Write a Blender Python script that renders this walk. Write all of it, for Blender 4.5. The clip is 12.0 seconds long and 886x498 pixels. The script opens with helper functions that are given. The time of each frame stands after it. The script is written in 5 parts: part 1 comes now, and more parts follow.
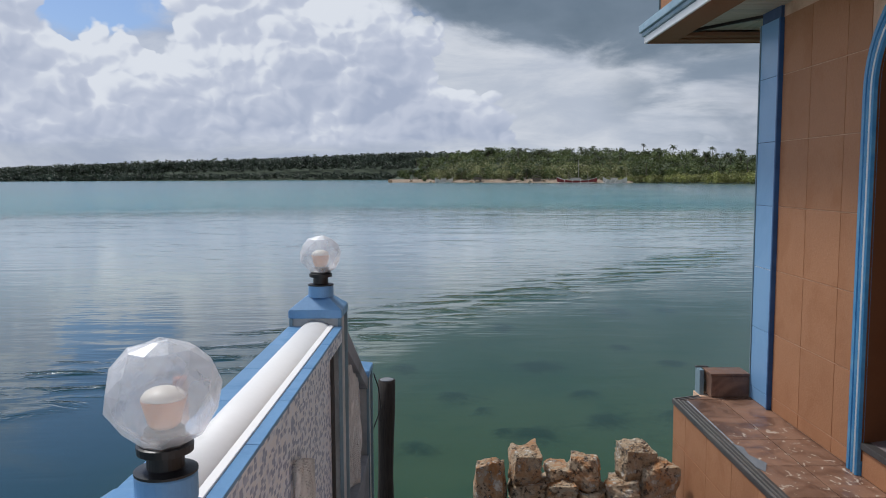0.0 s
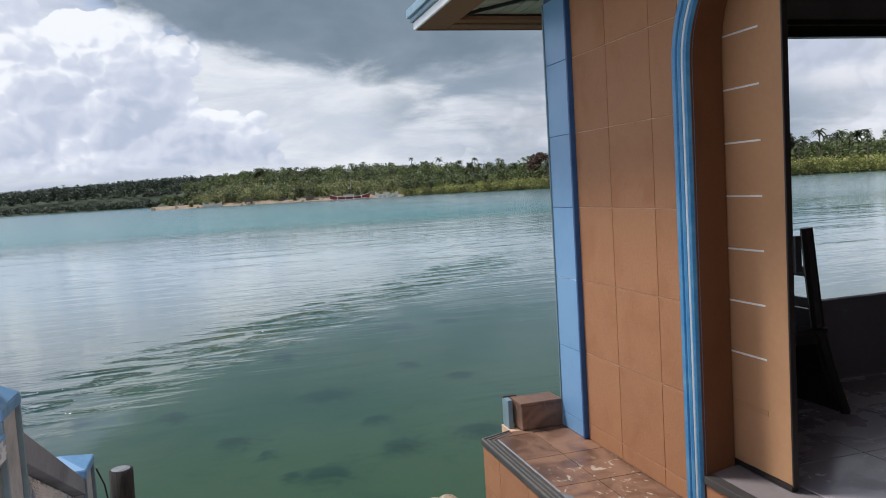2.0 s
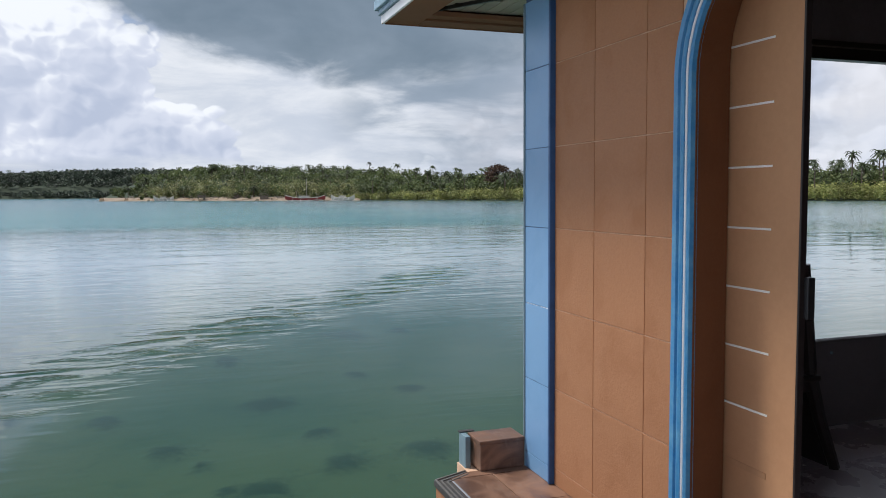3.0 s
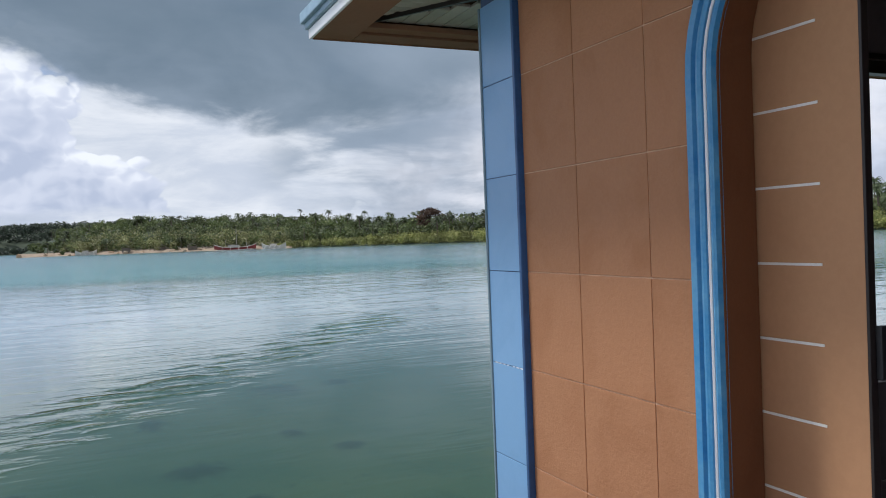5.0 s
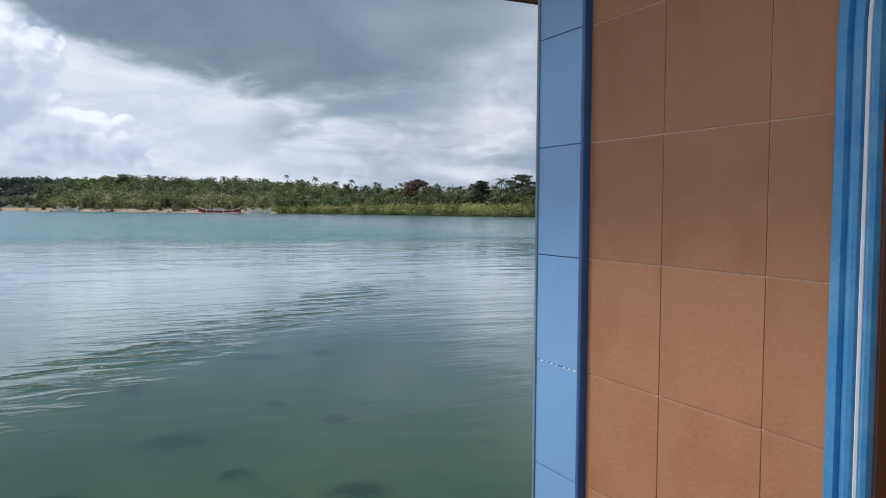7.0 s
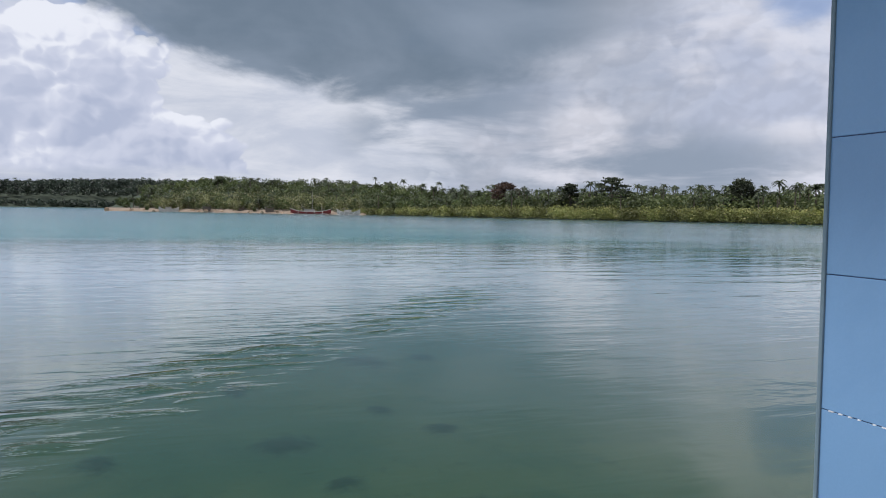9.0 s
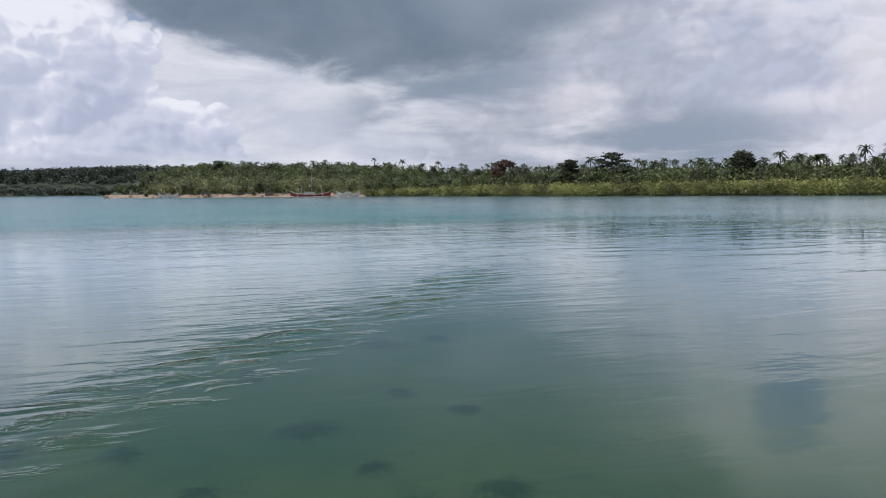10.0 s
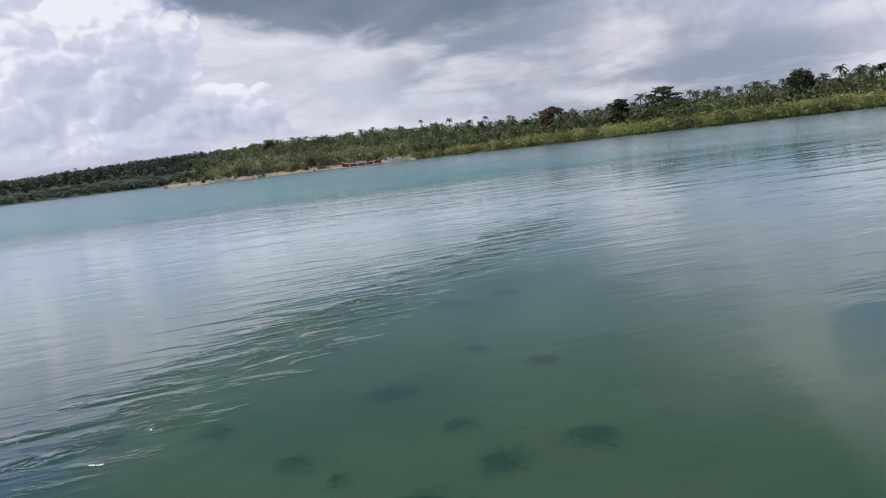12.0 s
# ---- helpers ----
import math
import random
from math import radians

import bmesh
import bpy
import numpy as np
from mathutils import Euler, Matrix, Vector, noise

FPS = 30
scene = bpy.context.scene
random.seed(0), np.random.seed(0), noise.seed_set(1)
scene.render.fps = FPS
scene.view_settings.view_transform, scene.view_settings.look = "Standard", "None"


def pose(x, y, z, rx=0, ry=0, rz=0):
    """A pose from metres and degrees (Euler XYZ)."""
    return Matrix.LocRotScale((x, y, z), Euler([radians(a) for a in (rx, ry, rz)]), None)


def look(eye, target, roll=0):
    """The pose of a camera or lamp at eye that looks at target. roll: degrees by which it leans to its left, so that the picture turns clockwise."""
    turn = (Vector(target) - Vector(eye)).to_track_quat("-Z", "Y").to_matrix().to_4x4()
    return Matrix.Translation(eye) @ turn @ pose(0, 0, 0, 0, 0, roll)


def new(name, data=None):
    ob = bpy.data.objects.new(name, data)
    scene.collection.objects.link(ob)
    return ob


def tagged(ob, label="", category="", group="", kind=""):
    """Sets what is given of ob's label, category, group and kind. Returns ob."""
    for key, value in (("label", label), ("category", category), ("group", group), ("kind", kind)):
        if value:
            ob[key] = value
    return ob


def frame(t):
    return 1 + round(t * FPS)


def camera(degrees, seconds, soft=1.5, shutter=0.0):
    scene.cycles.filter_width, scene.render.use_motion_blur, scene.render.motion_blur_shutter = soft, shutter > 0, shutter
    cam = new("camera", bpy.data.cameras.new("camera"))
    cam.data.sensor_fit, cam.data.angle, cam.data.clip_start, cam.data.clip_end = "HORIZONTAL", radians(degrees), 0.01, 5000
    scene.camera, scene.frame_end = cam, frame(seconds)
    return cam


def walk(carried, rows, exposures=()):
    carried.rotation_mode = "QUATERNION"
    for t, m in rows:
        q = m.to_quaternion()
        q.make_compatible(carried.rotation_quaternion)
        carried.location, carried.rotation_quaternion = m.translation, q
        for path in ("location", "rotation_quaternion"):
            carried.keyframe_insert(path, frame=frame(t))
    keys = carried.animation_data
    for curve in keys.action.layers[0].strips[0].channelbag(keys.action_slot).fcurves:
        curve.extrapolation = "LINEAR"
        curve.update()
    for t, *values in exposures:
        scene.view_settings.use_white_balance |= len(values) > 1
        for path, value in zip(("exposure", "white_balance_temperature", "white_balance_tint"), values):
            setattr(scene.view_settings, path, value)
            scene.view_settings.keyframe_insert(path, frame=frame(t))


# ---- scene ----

# ---------------------------------------------------------------- camera
cam = camera(59.1, 12.0, soft=1.0)
walk(cam, [
    (0, look((-2.048, -4.839, 1.599), (-2.060, -2.183, 1.356), -0.2)),
    (0.5, look((-2.025, -4.621, 1.599), (-1.903, -1.980, 1.260), -0.9)),
    (1, look((-1.999, -4.327, 1.572), (-1.639, -1.703, 1.259), -2.4)),
    (1.5, look((-1.957, -4.097, 1.585), (-1.325, -1.527, 1.263), -3.2)),
    (2, look((-1.888, -3.876, 1.564), (-1.156, -1.320, 1.356), -3.5)),
    (2.5, look((-1.849, -3.647, 1.581), (-1.045, -1.115, 1.357), -1.9)),
    (3, look((-1.792, -3.437, 1.587), (-0.909, -0.928, 1.399), -0.4)),
    (5, look((-1.619, -2.760, 1.572), (-0.521, -0.329, 1.528), -2.2)),
    (5.5, look((-1.577, -2.648, 1.581), (-0.449, -0.232, 1.547), -1.5)),
    (6, look((-1.563, -2.527, 1.584), (-0.461, -0.101, 1.452), 0.5)),
    (6.5, look((-1.583, -2.403, 1.584), (-0.439, 0.003, 1.445), 0.4)),
    (8.5, look((-1.747, -1.661, 1.580), (-0.703, 0.789, 1.460), 0.1)),
    (9, look((-1.840, -1.507, 1.585), (-0.967, 1.009, 1.453), 0.8)),
    (9.5, look((-2.053, -1.280, 1.591), (-1.225, 1.248, 1.419), 0.5)),
    (10, look((-2.130, -1.240, 1.595), (-1.259, 1.273, 1.393), -0.6)),
    (10.5, look((-2.165, -1.215, 1.595), (-1.246, 1.279, 1.371), -1.9)),
    (11, look((-2.190, -1.200, 1.593), (-1.245, 1.280, 1.333), -2.6)),
    (11.5, look((-2.210, -1.190, 1.589), (-1.405, 1.336, 1.289), -5.1)),
    (12, look((-2.230, -1.180, 1.584), (-1.559, 1.380, 1.251), -6.9)),
], exposures=[(0, -0.34, 6050, 10), (0.5, -0.22, 6100, 10), (1.0, -0.08, 6200, 10), (1.5, 0.0, 6250, 10), (3.0, 0.04, 6200, 10), (6.5, 0.04, 6050, 10), (8.5, -0.10, 6100, 12), (9.5, -0.16, 6150, 14), (12.0, -0.12, 6200, 15)])

# ---------------------------------------------------------------- sky and sun
world = bpy.data.worlds.new("sky")
scene.world = world
world.use_nodes = True
SUN_AZ, SUN_EL = -52.0, 59.0     # degrees; azimuth from +Y towards +X


class Nodes:
    """Short hand for building a node tree."""

    def __init__(self, tree):
        self.tree = tree
        tree.nodes.clear()

    def put(self, socket, value):
        if isinstance(value, bpy.types.NodeSocket):
            self.tree.links.new(value, socket)
        elif value is not None:
            if isinstance(value, tuple) and len(value) == 3 and socket.type == "RGBA":
                value = (*value, 1.0)
            socket.default_value = value

    def node(self, kind, out=0, **ins):
        n = self.tree.nodes.new(kind)
        for key, value in ins.items():
            self.put(n.inputs[int(key[1:])] if key[0] == "i" and key[1:].isdigit() else n.inputs[key.replace("_", " ")], value)
        return n.outputs[out] if n.outputs else None

    def math(self, op, a, b=None, c=None, clamp=False):
        n = self.tree.nodes.new("ShaderNodeMath")
        n.operation, n.use_clamp = op, clamp
        for s, v in zip(n.inputs, (a, b, c)):
            self.put(s, v)
        return n.outputs[0]

    def vec(self, op, a, b=None, out=0, scale=None):
        n = self.tree.nodes.new("ShaderNodeVectorMath")
        n.operation = op
        self.put(n.inputs[0], a)
        self.put(n.inputs[1], b)
        if scale is not None:
            self.put(n.inputs["Scale"], scale)
        return n.outputs[out] if n.outputs else None

    def mix(self, f, a, b, blend="MIX"):
        n = self.tree.nodes.new("ShaderNodeMix")
        n.data_type, n.blend_type = "RGBA", blend
        self.put(n.inputs[0], f)
        self.put(n.inputs[6], a)
        self.put(n.inputs[7], b)
        return n.outputs[2]

    def ramp(self, v, lo, hi, a=0.0, b=1.0, smooth=True):
        n = self.tree.nodes.new("ShaderNodeMapRange")
        n.interpolation_type = "SMOOTHSTEP" if smooth else "LINEAR"
        for s, x in zip(n.inputs, (v, lo, hi, a, b)):
            self.put(s, x)
        return n.outputs[0]

    def noise(self, p, scale, detail=4.0, rough=0.55, distort=0.0, dims="3D"):
        n = self.tree.nodes.new("ShaderNodeTexNoise")
        n.noise_dimensions = dims
        self.put(n.inputs["Vector"], p)
        for key, v in (("Scale", scale), ("Detail", detail), ("Roughness", rough), ("Distortion", distort)):
            self.put(n.inputs[key], v)
        return n.outputs[0]

    def voronoi(self, p, scale, feature="F1", out=0, rand=1.0):
        n = self.tree.nodes.new("ShaderNodeTexVoronoi")
        n.feature = feature
        self.put(n.inputs["Vector"], p)
        self.put(n.inputs["Scale"], scale)
        self.put(n.inputs["Randomness"], rand)
        return n.outputs[out] if n.outputs else None

    def xyz(self, v):
        n = self.tree.nodes.new("ShaderNodeSeparateXYZ")
        self.put(n.inputs[0], v)
        return n.outputs

    def join(self, x, y, z):
        n = self.tree.nodes.new("ShaderNodeCombineXYZ")
        for s, v in zip(n.inputs, (x, y, z)):
            self.put(s, v)
        return n.outputs[0]

    def coord(self, out="Object"):
        return self.tree.nodes.new("ShaderNodeTexCoord").outputs[out]

    def bump(self, height, strength=0.3, distance=0.01, normal=None):
        n = self.tree.nodes.new("ShaderNodeBump")
        for key, v in (("Strength", strength), ("Distance", distance), ("Height", height), ("Normal", normal)):
            self.put(n.inputs[key], v)
        return n.outputs[0]


def build_sky():
    k = Nodes(world.node_tree)
    way = k.coord("Generated")
    x, y, z = k.xyz(k.vec("NORMALIZE", way))
    u = k.math("MULTIPLY", k.math("ARCTAN2", x, y), 57.2958)
    v = k.math("MULTIPLY", k.math("ARCSINE", z), 57.2958)

    def course(pairs):
        """A smooth broken line over the bearing u."""
        total = pairs[0][1]
        for (u0, h0), (u1, h1) in zip(pairs, pairs[1:]):
            total = k.math("ADD", total, k.ramp(u, u0, u1, 0.0, h1 - h0, False))
        return total

    def spot(cu, cv, ru, rv):
        """1 in the middle of an oval patch of sky, 0 outside."""
        a = k.math("DIVIDE", k.math("SUBTRACT", u, cu), ru)
        b = k.math("DIVIDE", k.math("SUBTRACT", v, cv), rv)
        return k.ramp(k.math("ADD", k.math("MULTIPLY", a, a), k.math("MULTIPLY", b, b)), 0.0, 1.0, 1.0, 0.0)

    p = k.join(k.math("MULTIPLY", u, 0.1), k.math("MULTIPLY", v, 0.125), 0.0)
    sky = world.node_tree.nodes.new("ShaderNodeTexSky")
    sky.sky_type, sky.sun_disc = "NISHITA", False
    sky.sun_elevation, sky.sun_rotation = radians(SUN_EL), radians(SUN_AZ)
    sky.air_density, sky.dust_density, sky.ozone_density = 1.0, 1.5, 1.5
    clear = k.mix(1.0, sky.outputs[0], (1.0, 1.1, 1.3), "MULTIPLY")
    # a pale veil, thick low down, torn by blue gaps higher up
    wisp = k.noise(k.vec("ADD", k.vec("MULTIPLY", p, (0.8, 1.6, 1.0)), (1.3, 0.6, 0.0)), 0.9, 6.0, 0.6, 0.6)
    gap = k.math("ADD", spot(-24.0, 13.0, 7.0, 5.0), k.math("ADD", spot(43.0, 15.0, 4.0, 4.5), spot(-24.0, 25.0, 26.0, 12.0)))
    veil = k.ramp(k.math("SUBTRACT", k.math("ADD", wisp, k.ramp(v, 0.0, 12.0, 0.5, 0.10)), k.math("MULTIPLY", gap, 0.45)), 0.30, 0.62)
    hazy = k.mix(k.ramp(wisp, 0.38, 0.66), (4.7, 5.2, 6.3), (7.2, 7.4, 7.9))
    col = k.mix(k.math("MULTIPLY", veil, 0.94), clear, hazy)
    # a smooth cream cloud bank behind the rain cloud's edge
    bank = k.math("ADD", spot(9.0, 5.5, 17.0, 8.0), k.math("MULTIPLY", k.math("SUBTRACT", k.noise(p, 1.2, 6.0, 0.55, 0.3), 0.5), 1.1))
    col = k.mix(k.ramp(bank, 0.10, 0.42), col, k.mix(k.ramp(k.noise(k.vec("MULTIPLY", p, (0.7, 1.7, 1.0)), 1.5, 6.0, 0.6, 0.4), 0.33, 0.66), (6.0, 6.4, 7.1), (8.2, 8.3, 8.5)))

    # heaped clouds: round billows over billows, lit from the upper left
    shove = k.vec("SUBTRACT", k.join(k.noise(p, 2.2, 3.0), k.noise(k.vec("ADD", p, (5.0, 2.0, 0.0)), 2.2, 3.0), 0.0), (0.5, 0.5, 0.0))
    warp = k.vec("ADD", p, k.vec("SCALE", shove, scale=0.34))

    def billow(shift):
        at, total = k.vec("ADD", warp, shift), None
        for scale, amount in ((1.15, 0.95), (2.7, 0.52), (6.3, 0.27), (14.0, 0.12)):
            n = world.node_tree.nodes.new("ShaderNodeTexVoronoi")
            n.feature, n.voronoi_dimensions = "SMOOTH_F1", "2D"
            k.put(n.inputs["Vector"], k.vec("ADD", at, (scale * 3.1, scale * 1.7, 0.0)))
            n.inputs["Scale"].default_value, n.inputs["Smoothness"].default_value = scale, 0.22
            puff = k.math("MULTIPLY", k.math("SUBTRACT", 0.55, k.math("MULTIPLY", n.outputs[0], n.outputs[0])), amount)
            total = k.math("ADD", total, puff) if total else puff
        return total

    b0, b1 = billow((0.0, 0.0, 0.0)), billow((-0.040, 0.062, 0.0))
    top = course([(-60, 15), (-29, 14), (-25, 10.5), (-20, 10.5), (-17, 15), (-9, 15.5), (-3.5, 13.0), (0.8, 9.6), (2.6, 6.0), (5.0, 2.6), (7.0, 0.5)])
    depth = k.math("SUBTRACT", top, v)
    body = k.math("ADD", k.math("MULTIPLY", depth, 0.16), k.math("MULTIPLY", k.math("SUBTRACT", b0, 0.62), 1.25))
    floor_ = k.math("ADD", 2.3, k.math("MULTIPLY", k.math("SUBTRACT", k.noise(k.vec("MULTIPLY", p, (1.0, 3.0, 1.0)), 1.4, 5.0, 0.6), 0.5), 3.0))
    mass = k.math("MULTIPLY", k.ramp(body, 0.0, 0.10), k.ramp(k.math("SUBTRACT", v, floor_), -0.5, 0.7))
    facing = k.ramp(k.math("SUBTRACT", b0, b1), -0.26, 0.24)
    dark_part = k.ramp(body, 0.0, 1.6, 0.30, -0.16)
    rise = k.ramp(v, 2.0, 11.0, -0.04, 0.16)
    broad = k.ramp(k.noise(p, 0.9, 4.0, 0.5, 0.3), 0.34, 0.68, -0.16, 0.18)
    lit = k.math("ADD", k.math("MULTIPLY", facing, 0.78), k.math("ADD", k.math("ADD", dark_part, rise), k.math("ADD", broad, k.ramp(u, -8.0, 5.0, 0.10, -0.16))), clamp=True)
    heap = k.mix(k.ramp(lit, 0.0, 0.6, smooth=False), (4.9, 5.4, 6.6), (6.8, 7.1, 8.0))
    heap = k.mix(k.ramp(lit, 0.6, 1.0), heap, (9.3, 9.4, 9.6))
    col = k.mix(k.math("MULTIPLY", mass, 0.97), col, heap)
    # soft grey and lavender masses to the right, with a few bright puffs
    w = k.join(k.math("MULTIPLY", u, 0.075), k.math("MULTIPLY", v, 0.16), 7.0)
    roll = k.noise(w, 1.25, 7.0, 0.53, 0.3)
    grey = k.mix(k.ramp(roll, 0.34, 0.68), (3.5, 4.0, 4.8), (6.2, 6.4, 6.9))
    grey = k.mix(k.ramp(u, 28.0, 42.0, 0.0, 0.9), grey, k.mix(k.ramp(roll, 0.34, 0.64), (5.6, 6.0, 7.0), (8.3, 8.3, 8.6)))
    puffs = k.math("ADD", k.math("ADD", spot(29.5, 5.6, 4.0, 3.0), spot(38.5, 10.5, 7.0, 4.0)), k.math("ADD", spot(47.0, 7.0, 9.0, 4.5), spot(51.0, 19.0, 7.0, 10.0)))
    glow = k.ramp(k.math("ADD", k.math("MULTIPLY", puffs, 0.55), k.math("ADD", k.math("MULTIPLY", k.math("SUBTRACT", b0, 0.66), 0.5), k.math("MULTIPLY", k.math("SUBTRACT", roll, 0.5), 2.2))), 0.10, 0.80)
    grey = k.mix(k.math("MULTIPLY", glow, 0.85), grey, (8.0, 7.9, 8.1))
    lumps = k.ramp(facing, 0.15, 0.85, 0.94, 1.04)
    grey = k.vec("SCALE", grey, scale=lumps)
    east = k.math("MULTIPLY", k.ramp(k.math("ADD", u, k.math("MULTIPLY", k.math("SUBTRACT", roll, 0.5), 30.0)), 15.0, 25.0), k.ramp(k.math("ADD", spot(43.0, 15.0, 3.8, 4.5), k.math("MULTIPLY", k.math("SUBTRACT", wisp, 0.5), 2.4)), 0.25, 0.95, 1.0, 0.45))
    col = k.mix(k.math("MULTIPLY", east, 0.94), col, grey)
    # grey shreds hanging below the rain cloud
    q = k.join(k.math("MULTIPLY", u, 0.07), k.math("MULTIPLY", v, 0.26), 3.0)
    shred = k.math("MULTIPLY", k.ramp(k.noise(q, 1.3, 7.0, 0.55, 0.4), 0.36, 0.60), k.math("MAXIMUM", spot(19.5, 6.0, 10.0, 5.8), spot(33.0, 3.0, 16.0, 4.0)))
    col = k.mix(k.math("MULTIPLY", shred, 0.95), col, (3.0, 3.6, 4.35))
    # the broad dark rain cloud: its base climbs to both sides, its body reaches overhead
    base = course([(-40, 30), (-14, 19), (-4.8, 12.6), (0.6, 10.2), (7, 8.9), (13, 7.7), (18, 6.5), (23, 6.9), (29, 9.2), (35, 13.0), (44, 22.0), (60, 34.0)])
    frayed = k.math("MULTIPLY", k.math("SUBTRACT", k.noise(w, 2.1, 7.0, 0.55, 0.3), 0.5), 5.0)
    inside = k.math("ADD", k.math("SUBTRACT", v, base), frayed)
    inside = k.math("SUBTRACT", inside, k.ramp(v, 30.0, 48.0, 0.0, 40.0))
    dark = k.ramp(inside, -0.4, k.ramp(u, 12.0, 24.0, 1.3, 4.2))
    gloom = k.math("ADD", k.math("MULTIPLY", k.math("SUBTRACT", k.noise(w, 0.9, 6.0, 0.5, 0.3), 0.5), 2.3), k.ramp(inside, 0.0, 5.0, 0.85, 0.25))
    shade = k.mix(k.ramp(gloom, 0.0, 1.2), (1.55, 2.1, 2.65), (3.0, 3.6, 4.3))
    shade = k.mix(k.math("MULTIPLY", k.ramp(u, 25.0, 36.0), k.ramp(v, 16.0, 24.0, 1.0, 0.3)), shade, (4.3, 4.6, 5.1))
    shade = k.vec("SCALE", shade, scale=k.ramp(v, 15.0, 27.0, 1.0, 0.55))
    col = k.mix(k.math("MULTIPLY", dark, 0.97), col, shade)
    ground = k.ramp(v, -0.6, -0.1)
    col = k.mix(ground, (1.2, 1.6, 1.7), col)
    k.node("ShaderNodeOutputWorld", Surface=k.node("ShaderNodeBackground", Color=col, Strength=0.1))


build_sky()
sun = new("sun", bpy.data.lights.new("sun", "SUN"))
sun.data.energy, sun.data.angle, sun.data.color = 3.3, radians(12), (1.0, 0.95, 0.87)
sun.matrix_world = look((0, 0, 0), (-math.sin(radians(SUN_AZ)) * math.cos(radians(SUN_EL)),
                                    -math.cos(radians(SUN_AZ)) * math.cos(radians(SUN_EL)), -math.sin(radians(SUN_EL))))


# ---------------------------------------------------------------- materials
def surface(name, build):
    m = bpy.data.materials.new(name)
    m.use_nodes = True
    k = Nodes(m.node_tree)
    k.node("ShaderNodeOutputMaterial", Surface=build(k))
    return m


def plain(k, color, rough=0.6, metal=0.0, normal=None, spec=0.5, **more):
    return k.node("ShaderNodeBsdfPrincipled", Base_Color=color, Roughness=rough, Metallic=metal, Normal=normal, Specular_IOR_Level=spec, **more)


def worn(name, color, dark, rough=0.5, grain=60.0, blotch=2.5, relief=0.25, metal=0.0, vary=0.10, amount=0.5, depth=0.002, spec=0.5):
    """A painted, glazed or bare surface with grain, blotches and a tone of its own for each piece."""
    def build(k):
        p = k.coord()
        tone = k.node("ShaderNodeObjectInfo", out=5)
        q = k.vec("ADD", p, k.join(k.math("MULTIPLY", tone, 17.0), k.math("MULTIPLY", tone, 9.0), 0.0))
        big = k.ramp(k.noise(q, blotch, 6.0, 0.62, 0.4), 0.42, 0.72)
        fine = k.noise(q, grain, 4.0, 0.6)
        col = k.mix(k.math("MULTIPLY", big, amount), color, dark)
        col = k.mix(k.ramp(fine, 0.3, 0.7, 0.0, 0.22), col, dark)
        lift = k.ramp(tone, 0.0, 1.0, 1.0 - vary, 1.0 + vary, False)
        col = k.vec("SCALE", col, scale=lift)
        r = k.ramp(big, 0.0, 1.0, rough, min(1.0, rough + 0.18))
        return plain(k, col, r, metal, k.bump(k.math("ADD", fine, k.math("MULTIPLY", big, 0.5)), relief, depth), spec)
    return surface(name, build)


BROWN = worn("terracotta_tile", (0.405, 0.194, 0.096), (0.31, 0.138, 0.067), 0.62, 75, 3.0, 0.6, vary=0.06, depth=0.003, spec=0.22)
BROWN_PAINT = worn("brown_paint", (0.165, 0.072, 0.034), (0.12, 0.050, 0.024), 0.8, 90, 2.0, 0.2, spec=0.12)
BLUE_TILE = worn("blue_tile", (0.205, 0.385, 0.62), (0.165, 0.325, 0.55), 0.30, 120, 2.5, 0.15, vary=0.06)
BLUE_COPING = worn("blue_coping_tile", (0.155, 0.325, 0.56), (0.10, 0.235, 0.44), 0.34, 90, 5.0, 0.2, vary=0.08, amount=0.7)
PALE_CONCRETE = worn("pale_render", (0.50, 0.52, 0.52), (0.27, 0.29, 0.29), 0.85, 40, 4.0, 0.5, amount=0.8, depth=0.003)
BLUE_TRIM = worn("blue_moulding", (0.040, 0.22, 0.46), (0.15, 0.38, 0.56), 0.38, 70, 7.0, 0.3, amount=0.6)
NAVY = worn("navy_bead", (0.032, 0.11, 0.28), (0.02, 0.06, 0.16), 0.4, 90, 6.0, 0.2)
WHITE = worn("white_paint", (0.91, 0.90, 0.89), (0.82, 0.81, 0.79), 0.45, 50, 2.2, 0.12, amount=0.25)
INLAY = worn("white_inlay", (0.90, 0.88, 0.83), (0.80, 0.76, 0.68), 0.4, 80, 8.0, 0.1)
GROUT = worn("grout", (0.74, 0.50, 0.34), (0.40, 0.22, 0.13), 0.9, 150, 5.0, 0.4)
GROUT_BLUE = worn("blue_grout", (0.07, 0.11, 0.21), (0.05, 0.08, 0.16), 0.9, 150, 5.0, 0.4)
DOOR = worn("brown_door_laminate", (0.46, 0.255, 0.135), (0.36, 0.19, 0.10), 0.6, 40, 1.4, 0.08, amount=0.5, spec=0.2)
DARK_WOOD = worn("dark_wood", (0.025, 0.018, 0.016), (0.012, 0.009, 0.009), 0.35, 60, 3.0, 0.2)
BLACK = worn("black_plastic", (0.012, 0.012, 0.014), (0.03, 0.03, 0.03), 0.35, 80, 5.0, 0.1)
GREY_TRIM = worn("grey_metal_strip", (0.20, 0.19, 0.175), (0.10, 0.09, 0.08), 0.45, 70, 5.0, 0.3, metal=0.4)
DARK_TRIM = worn("dark_edge_strip", (0.045, 0.042, 0.042), (0.09, 0.08, 0.07), 0.5, 70, 5.0, 0.3)
STEEL = worn("pale_blue_steel", (0.19, 0.28, 0.33), (0.12, 0.18, 0.21), 0.45, 60, 3.0, 0.2)
